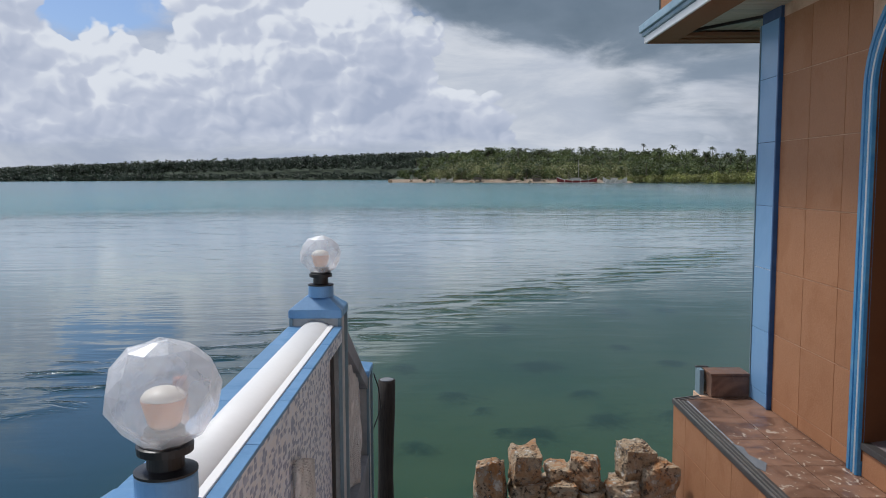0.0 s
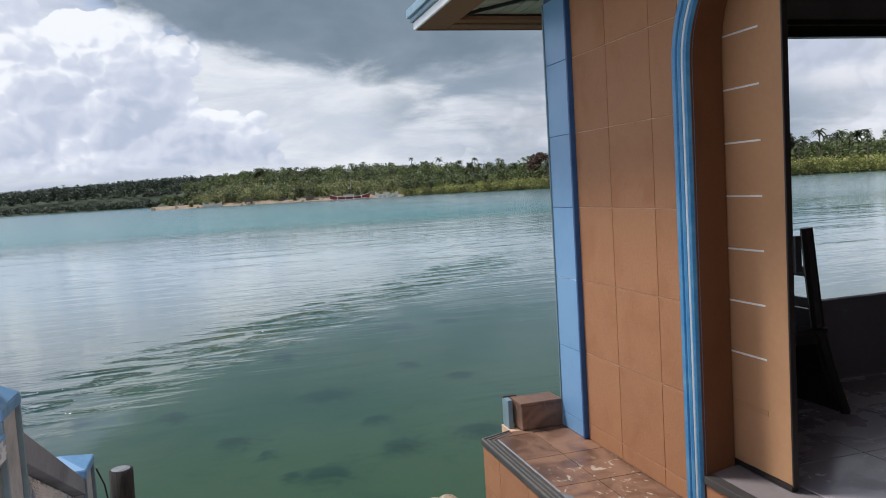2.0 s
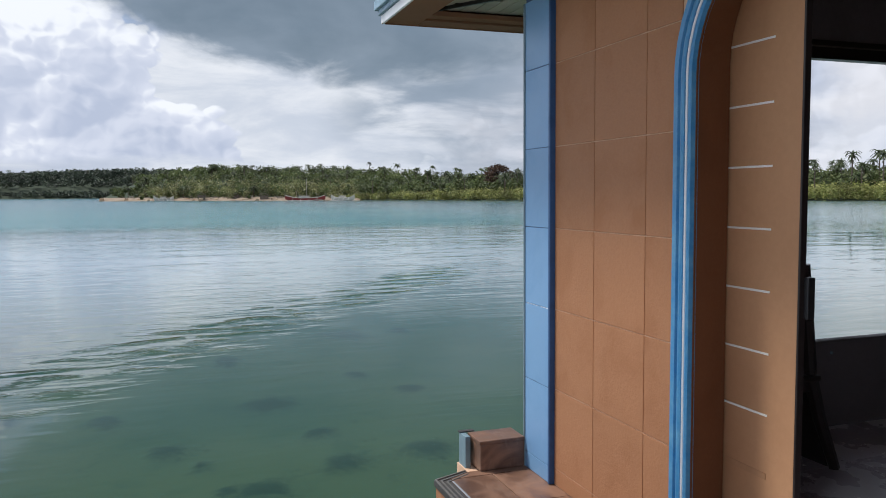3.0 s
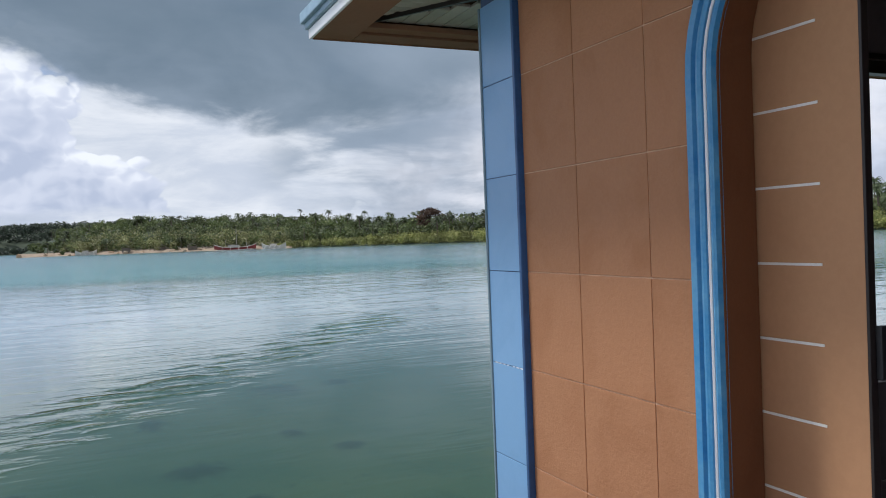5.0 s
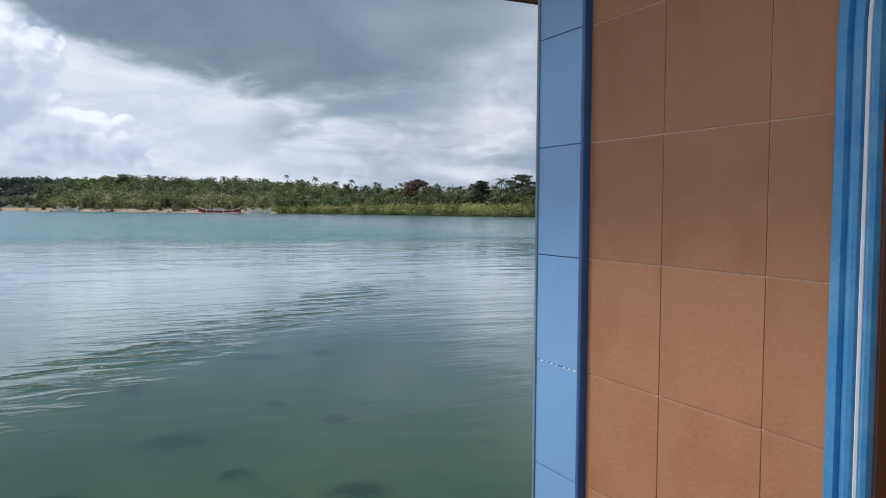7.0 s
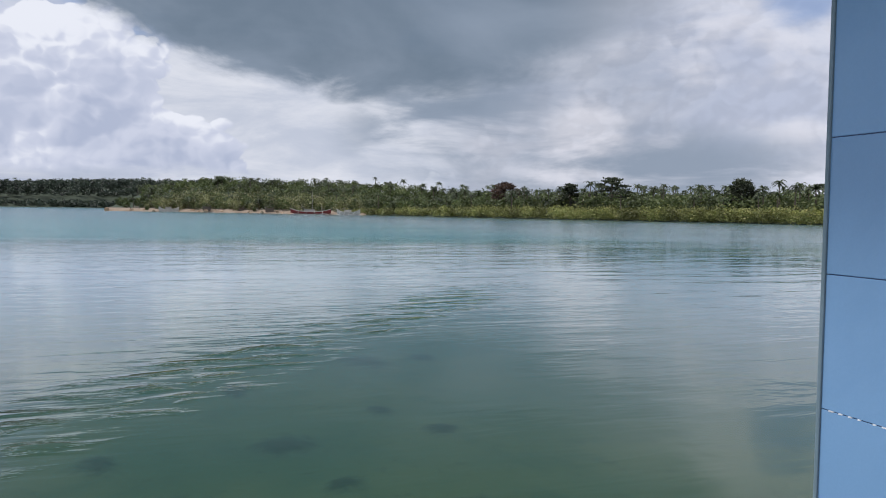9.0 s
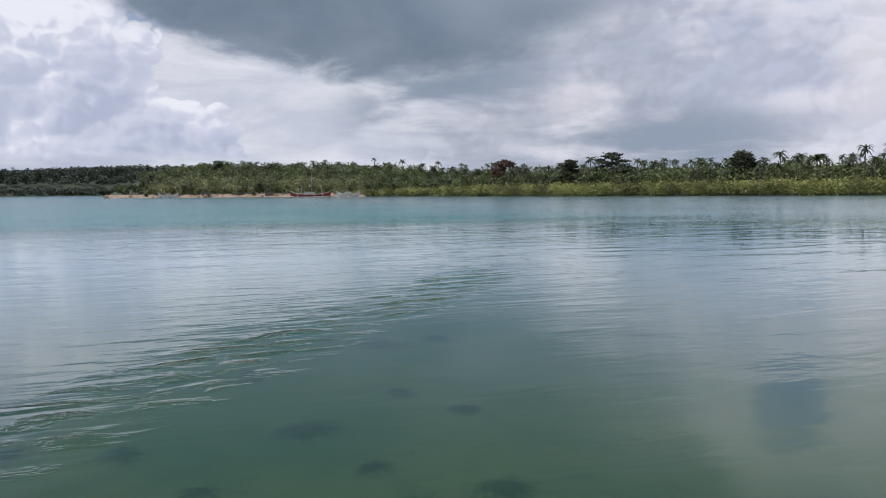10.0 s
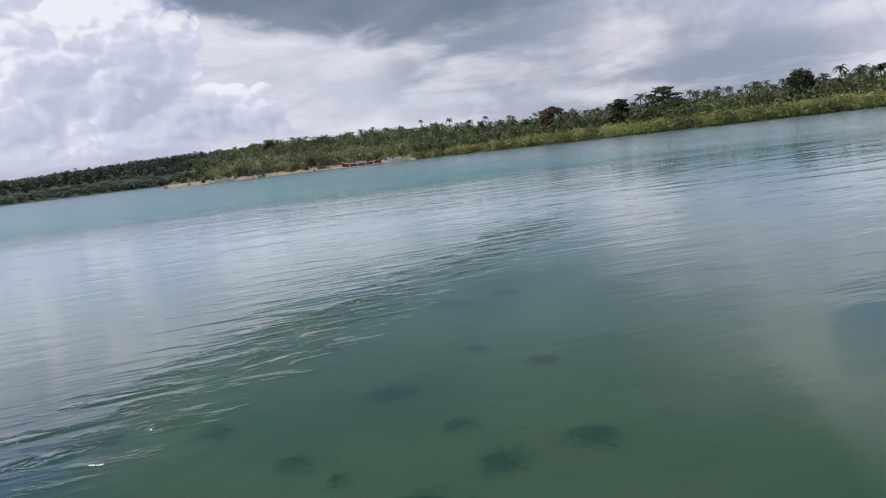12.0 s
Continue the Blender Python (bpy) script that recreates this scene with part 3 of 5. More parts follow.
# ---------------------------------------------------------------- landing, ledge
def build_landing():
    floor = tagged(part("floor", block(-2.80, -0.545, -7.5, -1.20, -1.6, -0.014), CONCRETE), "concrete landing laid with white tiles beside the sea", "floor", kind="structure")
    part("edge_strip", block(-2.80, -0.545, -1.20, -1.155, -0.10, 0.004, 0.006), DARK_TRIM, floor, "dark brown edging of the landing")
    # white eight-sided tiles with narrow dark joints, small squares between
    size, c, g = 0.40, 0.055, 0.004
    h = size / 2 - 0.010
    oct_bm = prism([(-h + c, -h), (h - c, -h), (h, -h + c), (h, h - c), (h - c, h), (-h + c, h), (-h, h - c), (-h, -h + c)], "z", -0.014, 0.0)
    first = part("floor_tile", oct_bm, LANDING, floor)
    for j in range(15):
        for i in range(5):
            if i or j:
                o = new("floor_tile", first.data)
                o.parent = floor
                o.location = (-0.78 - i * size - 0.02, -1.41 - j * size, 0)
    first.location = (-0.80, -1.41, 0)
    d = c - 0.010
    sq = part("inset_tile", prism([(-d, 0), (0, -d), (d, 0), (0, d)], "z", -0.014, 0.0), LANDING, floor)
    sq.location = (-0.98, -1.61, 0)
    for j in range(-1, 6):
        for i in range(5):
            if (i, j) != (0, 0):
                o = new("inset_tile", sq.data)
                o.parent = floor
                o.location = (-0.98 - i * size, -1.61 - j * size, 0)
    joint = block(-2.79, -0.58, -7.4, -1.21, -0.02, -0.006)
    part("floor_joint", joint, DARK_TRIM, floor)
    ledge = tagged(part("ledge", prism([(-2.55, -1.20), (-0.545, -1.20), (-0.545, 0.16), (-1.3, 0.10), (-2.1, 0.03), (-2.55, 0.09)], "z", -2.7, -0.50, 0.012), CONCRETE),
                   "low concrete ledge at the water under stacked stones", "ledge", kind="structure")
    return floor


def rough_stone(name, label, at, size, seed, turn=0.0, tip=0.0, group="stacked coral stones", category="stone"):
    """A roughly squared, chipped building stone, broken edges and pits."""
    rng = random.Random(seed)
    bm = bmesh.new()
    bmesh.ops.create_cube(bm, size=1.0)
    for v in bm.verts:
        v.co += Vector([rng.uniform(-0.10, 0.10) for _ in range(3)])
    bmesh.ops.subdivide_edges(bm, edges=bm.edges[:], cuts=13, use_grid_fill=True)
    off = Vector((seed * 3.7, seed * 1.3, seed))
    for v in bm.verts:
        p = v.co.copy()
        # round the corners a little, then break the faces
        m = max(abs(p.x), abs(p.y), abs(p.z))
        p = p.lerp(p.normalized() * m * 1.15, 0.40)
        f = 0.20 * noise.noise(p * 1.9 + off) + 0.07 * noise.noise(p * 4.6 + off) - 0.13 * abs(noise.noise(p * 7.0 + off)) - 0.07 * abs(noise.noise(p * 17.0 + off))
        v.co = p * (1 + f)
    for v in bm.verts:
        v.co = Vector((v.co.x * size[0], v.co.y * size[1], v.co.z * size[2]))
    low = min(v.co.z for v in bm.verts)
    for v in bm.verts:
        v.co.z -= low
    ob = part(name, bm, RUBBLE)
    ob.matrix_world = pose(*at, tip, tip * 0.6, turn)
    return tagged(ob, label, category, group)


def build_stones():
    base = -0.505
    tan = "rough tan coral building stone with chipped edges"
    red = "rusty orange-brown rough stone lying on top"
    pale = "pale whitish rough building stone in the stack"
    lower = [(-1.77, 0.33, tan), (-1.55, 0.20, tan), (-1.345, 0.24, pale), (-1.15, 0.16, tan), (-0.945, 0.22, tan), (-0.735, 0.28, pale)]
    for i, (x, h, lab) in enumerate(lower):
        rough_stone("rough_stone", lab, (x, -0.06 + 0.03 * (i % 2), base), (0.215, 0.26, h), 11 + i, turn=(-6, 4, -3, 7, -5, 8)[i])
    for i, (x, y, z, sx, sz, lab, turn) in enumerate([(-1.56, -0.03, -0.325, 0.18, 0.21, red, 7), (-1.17, -0.02, -0.365, 0.20, 0.20, tan, -12), (-0.87, 0.0, -0.305, 0.22, 0.21, red, 18),
                                                     (-1.35, 0.0, -0.31, 0.15, 0.09, pale, 9)]):
        rough_stone("rough_stone", lab, (x, y, z), (sx, 0.20, sz), 31 + i, turn=turn, tip=(2, -4, 5, 3)[i])
    rough_stone("rough_stone", "flat brown stone on the ledge beside the post", (-2.26, -0.12, base), (0.26, 0.18, 0.07), 61, turn=6)


floor_ob = build_landing()
build_stones()


# ---------------------------------------------------------------- pavilion wall, step and room
ROOM = 0.293
ROWS = [0.213 + 0.4 * i for i in range(7)]


def arch_outline(inset=0.0):
    """The door opening's edge in the wall, (y, z), from the far foot over the top to the near foot."""
    y0, y1, r, top = -1.092 - inset, -2.75 + inset, 0.42, 2.42 - inset
    pts = [(y0, 0.20)]
    for i in range(13):
        a = math.radians(90 * i / 12)
        pts.append((y0 - r + r * math.cos(a), top - r + r * math.sin(a)))
    for i in range(13):
        a = math.radians(90 + 90 * i / 12)
        pts.append((y1 + r + r * math.cos(a), top - r + r * math.sin(a)))
    pts.append((y1, 0.20))
    return pts


def build_wall():
    hole = arch_outline(-0.068)
    outline = [(0.28, 0.0), (0.28, 3.3), (-7.5, 3.3), (-7.5, 0.0), (-2.818, 0.0)] + hole[::-1] + [(-1.024, 0.0)]
    wall = part("wall_west", prism(outline, "x", 0.0035, 0.165), GROUT)
    tagged(wall, "pavilion wall covered in square brown tiles with arched doorway", "wall", kind="structure")
    # square tiles, laid from the corner towards the doorway
    cols = [(-0.004, -0.373), (-0.377, -0.770), (-0.774, -0.995)]
    rows = [(0.128, 0.211)] + [(z + 0.002, z + 0.398) for z in ROWS[:5]] + [(2.215, 2.56)]
    shapes = {}
    for y0, y1 in cols:
        for z0, z1 in rows:
            key = (round(y0 - y1, 3), round(z1 - z0, 3))
            if key not in shapes:
                w, h = key
                shapes[key] = part("tile", block(0.0, 0.014, -w, 0.0, 0.0, h, 0.0022), BROWN, wall)
                shapes[key].location = (0.0, y0, z0)
            else:
                o = new("tile", shapes[key].data)
                o.parent, o.location = wall, (0.0, y0, z0)
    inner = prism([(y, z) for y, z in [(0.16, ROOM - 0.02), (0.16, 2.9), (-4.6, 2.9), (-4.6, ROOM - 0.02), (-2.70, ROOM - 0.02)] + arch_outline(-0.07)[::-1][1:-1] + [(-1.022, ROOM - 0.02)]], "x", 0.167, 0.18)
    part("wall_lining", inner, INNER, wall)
    # reveal of the doorway, brown paint
    a, b = arch_outline(0.004), arch_outline(-0.058)
    bm = bmesh.new()
    r0 = [bm.verts.new((-0.012, y, z)) for y, z in a]
    r1 = [bm.verts.new((0.182, y, z)) for y, z in b]
    r2 = [bm.verts.new((0.182, y, z)) for y, z in arch_outline(-0.065)]
    r3 = [bm.verts.new((-0.012, y, z)) for y, z in arch_outline(-0.003)]
    for i in range(len(a) - 1):
        for p, q in ((r0, r1), (r1, r2), (r2, r3), (r3, r0)):
            bm.faces.new((p[i], p[i + 1], q[i + 1], q[i]))
    bmesh.ops.recalc_face_normals(bm, faces=bm.faces)
    part("door_reveal", bm, BROWN_PAINT, wall, "smooth brown-painted reveal of the doorway", smooth=False)
    return wall


def build_moulding():
    """The blue moulding round the arched doorway, with one white bead."""
    path = []
    pts = arch_outline(0.0)
    pts = [(pts[0][0], 0.127), (pts[0][0], 1.0)] + pts[1:-1] + [(pts[-1][0], 1.0), (pts[-1][0], 0.3)]
    for i, (y, z) in enumerate(pts):
        a, b = pts[max(i - 1, 0)], pts[min(i + 1, len(pts) - 1)]
        d = Vector((0, b[0] - a[0], b[1] - a[1])).normalized()
        path.append((Vector((0.0, y, z)), Vector((0, d.z, -d.y))))
    ob = thing("door_moulding", "blue door moulding with grooves and a white bead", "door trim", kind="structure")
    steps = [(0.0, 0.1212), (0.016, 0.1195), (0.024, 0.1112), (0.024, 0.088), (0.012, 0.0822), (0.016, 0.0747), (0.027, 0.0664), (0.031, 0.0548), (0.027, 0.0448), (0.015, 0.0415), (0.015, 0.0332), (0.015, 0.0232), (0.03, 0.0199), (0.033, 0.0116), (0.028, 0.0025), (0.012, -0.0008), (0.0, -0.0008)]
    part("moulding", sweep(path, steps), BLUE_TRIM, ob, smooth=False)
    part("white_bead", sweep(path, [(0.016, 0.0336), (0.03, 0.0328), (0.034, 0.0282), (0.03, 0.0237), (0.016, 0.0228)]), WHITE, ob, "thin white bead")


def build_corner():
    """The blue corner pilaster with its dark bead."""
    pil = thing("pilaster", "blue-tiled corner pilaster of the pavilion", "pilaster", kind="structure")
    part("core", block(-0.0165, 0.30, 0.012, 0.288, 0.0, 3.2), GROUT_BLUE, pil)
    rows = [(0.128, 0.2115)] + [(z + 0.0015, z + 0.3985) for z in ROWS[:5]] + [(2.215, 2.56)]
    for z0, z1 in rows:
        part("tile", block(-0.020, 0.004, 0.020, 0.292, z0, z1, 0.002), BLUE_TILE, pil)
        part("tile", block(-0.012, 0.296, 0.292, 0.304, z0, z1, 0.002), BLUE_TILE, pil)
    part("corner_bead", block(-0.028, 0.006, -0.002, 0.0175, 0.127, 2.56, 0.005), NAVY, pil, "dark navy corner bead")
    rng = random.Random(8)
    for i in range(7):
        y = 0.035 + 0.036 * i + rng.uniform(-0.008, 0.008)
        part("grout_chip", block(-0.0212, -0.0150, y, y + rng.uniform(0.006, 0.020), 1.0108, 1.0146), WHITE, pil, "flaked white grout")
    part("edge_bead", block(-0.026, -0.010, 0.291, 0.306, 0.127, 2.56, 0.004), STEEL, pil)


def build_step():
    """The tiled step along the wall."""
    step = tagged(part("step", prism([(-0.525, -7.5), (0.002, -7.5), (0.002, 0.51), (-0.330, 0.51), (-0.330, 0.335), (-0.345, 0.335), (-0.525, 0.250)], "z", -2.7, 0.113), GROUT),
                  "tiled step along the pavilion wall", "step", kind="structure")
    # top tiles, muddy
    ys = [0.245 - 0.4 * i for i in range(20)]
    for y1, y0 in zip(ys, ys[1:]):
        for x0, x1 in ((-0.468, -0.235), (-0.231, 0.004)):
            part("top_tile", block(x0, x1, y0 + 0.002, y1 - 0.002, 0.105, 0.125, 0.002), BENCH, step, "muddy brown top tile")
    part("top_tile", prism([(-0.468, 0.247), (0.0, 0.247), (0.0, 0.30), (-0.335, 0.318)], "z", 0.105, 0.125), BENCH, step)
    # front tiles, three courses
    fy = [0.255, -0.01, -0.41, -0.81, -1.165] + [-1.56 - 0.4 * i for i in range(15)]
    for y1, y0 in zip(fy, fy[1:]):
        for z0, z1 in ((-0.138, 0.092), (-0.538, -0.142), (-0.938, -0.542)):
            part("front_tile", block(-0.540, -0.520, y0 + 0.0015, y1 - 0.0015, z0, z1, 0.002), BROWN, step)
    # edging: dark strip with raised ribs, returned round the end
    for name, off, wide, z, mat in (("edge_strip", 0.0, 0.078, 0.123, DARK_TRIM), ("edge_rib", 0.003, 0.009, 0.129, GREY_TRIM), ("edge_rib", 0.026, 0.008, 0.128, GREY_TRIM), ("edge_rib", 0.050, 0.009, 0.128, GREY_TRIM)):
        x0 = -0.545 + off
        x1 = x0 + wide
        y0 = 0.270 - off
        pts = [(x0, -7.45), (x1, -7.45), (x1, y0 - wide * 0.9), (-0.345, y0 + 0.075 - wide * 0.9), (-0.345, y0 + 0.075), (x0, y0)]
        part(name, prism(pts, "z", 0.093, z, 0.002), mat, step, "dark metal edging of the step" if name == "edge_strip" else "")
    part("mortar_line", block(-0.467, -0.456, -0.62, 0.215, 0.1245, 0.1270, 0.001), CONCRETE, step, "pale mortar line along the edging")
    part("mortar_smear", prism([(-0.47, -0.62), (-0.43, -0.68), (-0.445, -0.80), (-0.40, -0.92), (-0.455, -1.04), (-0.475, -0.98)], "z", 0.1245, 0.1272), CONCRETE, step, "pale mortar smeared on the step")
    return step


def build_end_block():
    ob = thing("end_block", "brown-tiled block at the end of the step", "block")
    part("body", block(-0.279, -0.024, 0.293, 0.47, 0.1255, 0.268, 0.008), BENCH, ob)
    part("top_tile", block(-0.284, -0.024, 0.288, 0.47, 0.2685, 0.288, 0.005), BENCH, ob, "worn brown top tile")
    guard = tagged(part("edge_guard", block(-0.322, -0.292, 0.40, 0.50, 0.06, 0.285, 0.004), STEEL), "pale blue-grey upright edge strip beside the block", "edge strip")
    part("cap", block(-0.326, -0.240, 0.475, 0.505, 0.2855, 0.292, 0.001), DARK_TRIM, guard)


def build_room():
    tagged(part("floor_room", block(0.168, 4.4, -4.6, 0.14, 0.10, ROOM - 0.014), DARK_TRIM), "dark glossy tiled floor of the pavilion room", "floor", kind="structure")
    fl = bpy.data.objects["floor_room"]
    for i in range(7):
        for j in range(9):
            part("floor_tile", block(0.262 + 0.5 * i, 0.758 + 0.5 * i, -0.648 - 0.5 * j, -0.152 - 0.5 * j, ROOM - 0.012, ROOM, 0.0015), WET, fl)
    # threshold: tiled riser, dark nosing, grey sill
    sill = tagged(part("threshold", block(0.03, 0.26, -2.74, -1.04, 0.20, ROOM - 0.003, 0.002), INNER), "grey concrete door sill with a dark nosing", "threshold", kind="structure")
    part("nosing", block(-0.018, 0.034, -2.75, -1.094, 0.262, ROOM + 0.002, 0.004), DARK_TRIM, sill)
    for j in range(4):
        part("riser_tile", block(-0.008, 0.02, -1.096 - 0.4 * (j + 1) + 0.002, -1.096 - 0.4 * j - 0.002, 0.128, 0.261, 0.002), BROWN, sill)
    # wall to the sea with its window, thick
    y0, y1 = -0.148, 0.14
    wall = tagged(part("wall_north", block(0.18, 4.4, y0, y0 + 0.06, ROOM, 0.760), INNER), "low wall under the sea window, toned dark as backlit", "wall", kind="structure")
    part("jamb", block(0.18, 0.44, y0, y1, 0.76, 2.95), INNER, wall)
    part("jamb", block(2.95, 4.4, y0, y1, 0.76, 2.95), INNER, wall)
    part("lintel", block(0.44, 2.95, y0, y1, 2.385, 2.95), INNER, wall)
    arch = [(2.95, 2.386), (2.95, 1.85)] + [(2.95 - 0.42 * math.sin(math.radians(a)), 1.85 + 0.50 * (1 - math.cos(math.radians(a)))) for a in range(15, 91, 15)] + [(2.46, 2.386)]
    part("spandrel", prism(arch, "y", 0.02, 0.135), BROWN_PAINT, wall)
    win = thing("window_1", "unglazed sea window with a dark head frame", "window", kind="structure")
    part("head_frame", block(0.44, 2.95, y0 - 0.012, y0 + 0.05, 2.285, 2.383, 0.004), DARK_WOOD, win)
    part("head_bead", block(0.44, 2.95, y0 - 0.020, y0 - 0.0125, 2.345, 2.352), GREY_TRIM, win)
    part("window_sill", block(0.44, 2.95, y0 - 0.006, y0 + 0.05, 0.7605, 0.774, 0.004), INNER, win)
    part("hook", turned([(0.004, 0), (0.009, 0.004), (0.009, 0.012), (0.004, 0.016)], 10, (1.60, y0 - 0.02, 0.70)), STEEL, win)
    # unseen east and south walls, added to close the room and keep it dark
    tagged(part("wall_east", block(4.4, 4.55, -4.75, 0.14, 0.0, 2.95), INNER), "unseen far wall closing the pavilion room", "wall", kind="structure")
    tagged(part("wall_south", block(0.18, 4.4, -4.75, -4.60, 0.0, 2.95), INNER), "unseen back wall closing the pavilion room", "wall", kind="structure")
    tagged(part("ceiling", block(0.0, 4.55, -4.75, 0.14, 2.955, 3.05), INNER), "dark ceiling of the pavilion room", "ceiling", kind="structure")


def build_door():
    door = thing("door_1", "closed brown door leaf with white inlaid lines", "door", kind="structure")
    part("leaf", block(0.190, 0.212, -1.380, -0.99, 0.318, 2.60, 0.003), DOOR, door)
    part("edge_stile", block(0.188, 0.214, -1.3895, -1.3805, 0.312, 2.60, 0.002), DARK_WOOD, door, "dark edge stile")
    part("bottom_rail", block(0.187, 0.215, -1.380, -0.99, 0.296, 0.3165, 0.002), DARK_WOOD, door)
    for i in range(9):
        z = 1.455 + 0.2205 * (i - 5 + 1)
        thick = 0.0075 if i else 0.022
        part("inlay_line", block(0.1872, 0.1895, -1.252, -0.99, z - thick / 2, z + thick / 2), INLAY if i else DOOR, door)
    part("handle", block(0.205, 0.235, -1.410, -1.390, 1.16, 1.30, 0.004), BLACK, door, "black pull handle")


def build_chair():
    """A dark chair inside, its back towards the sea window."""
    ob = thing("dining_chair", "black wooden chair with a tall slatted back", "chair", at=(0.955, -0.56, ROOM))
    ob.rotation_euler.z = radians(90)
    for x in (-0.11, 0.28):
        part("back_leg", tube([(x, -0.16, 0.0), (x, -0.06, 0.25), (x, 0.0, 0.46), (x, 0.03, 0.72), (x, 0.055, 0.965)], [0.026, 0.030, 0.032, 0.032, 0.030], 8), DARK_WOOD, ob)
        part("front_leg", tube([(x, 0.40, 0.0), (x, 0.40, 0.44)], [0.018, 0.024], 8), DARK_WOOD, ob)
        part("side_rail", block(x - 0.012, x + 0.012, 0.0, 0.40, 0.38, 0.43, 0.004), DARK_WOOD, ob)
    part("back_panel", prism([(-0.150, 0.01), (-0.125, 0.01), (-0.035, 0.25), (0.018, 0.46), (0.022, 0.55), (0.002, 0.55), (-0.008, 0.46), (-0.060, 0.25)], "x", -0.10, 0.27), DARK_WOOD, ob, "solid dark lower back panel")
    part("seat", block(-0.15, 0.32, -0.03, 0.44, 0.431, 0.462, 0.010), DARK_WOOD, ob)
    for z in (0.56, 0.72, 0.87):
        part("back_slat", block(-0.10, 0.27, 0.015 + (z - 0.5) * 0.1, 0.035 + (z - 0.5) * 0.1, z, z + 0.05, 0.004), DARK_WOOD, ob)


def build_eave():
    """The eave over the wall: fascia moulding, brown border boards and cream slats."""
    e = thing("eave", "pale blue fascia and brown soffit of the pavilion roof", "eave", kind="structure")
    x0, y1, z = -0.560, 1.06, 2.585
    far = 4.6
    # border boards
    part("soffit_board", block(x0, x0 + 0.20, -7.5, y1, z, z + 0.03, 0.003), SOFFIT, e)
    part("soffit_board", block(x0 + 0.203, far, y1 - 0.13, y1, z, z + 0.03, 0.003), SOFFIT, e)
    part("soffit_board", block(x0 + 0.203, far, y1 - 0.22, y1 - 0.133, z + 0.012, z + 0.04, 0.003), SOFFIT, e)
    part("hip_batten", prism([(x0 + 0.20, y1 - 0.22), (x0 + 0.215, y1 - 0.235), (0.02, 0.29), (-0.01, 0.29)], "z", z + 0.025, z + 0.05), DARK_WOOD, e)
    # slats: across the long side, and along the end
    for i in range(30):
        y = y1 - 0.25 - 0.075 * i
        x1 = min(0.0, x0 + 0.22 + max(0.0, 0.075 * i)) if y > 0.3 else 0.0
        if x1 - x0 - 0.2 > 0.03:
            part("slat", block(x0 + 0.19, x1, y - 0.070, y, z + 0.045, z + 0.060, 0.004), SLAT, e)
    for i in range(44):
        x = x0 + 0.24 + 0.075 * i
        y0 = max(0.30, y1 - 0.24 - 0.9 * (x - x0 - 0.2))
        part("slat", block(x, x + 0.070, y0, y1 - 0.20, z + 0.050, z + 0.065, 0.004), SLAT, e)
    part("deck", block(x0, far, -7.5, y1, z + 0.08, z + 0.11), SOFFIT, e)
    # fascia: stepped moulding
    for name, out, za, zb, mat in (("fascia", 0.018, z - 0.005, z + 0.045, WHITE), ("fascia_step", 0.034, z + 0.046, z + 0.075, FASCIA), ("fascia_top", 0.052, z + 0.076, z + 0.130, FASCIA)):
        part(name, block(x0 - out, x0 - 0.002, -7.5, y1 + out, za, zb, 0.006), mat, e, "pale blue moulded fascia" if name == "fascia_top" else "")
        part(name, block(x0 - 0.001, far, y1 + 0.001, y1 + out, za, zb, 0.006), SOFFIT if name == "fascia" else mat, e)
    up = tagged(part("wall_upper", block(-0.50, 4.5, -7.5, 0.95, z + 0.131, 5.2), BROWN), "brown-tiled upper storey wall above the eave", "wall", kind="structure")
    part("edge_bead", block(-0.512, -0.49, 0.935, 0.962, z + 0.131, 5.2, 0.004), STEEL, up)


build_wall()
build_moulding()
build_corner()
build_step()
build_end_block()
build_room()
build_door()
build_chair()
build_eave()


# ---------------------------------------------------------------- balustrade and lamps
RX0, RX1 = -2.742, -2.508


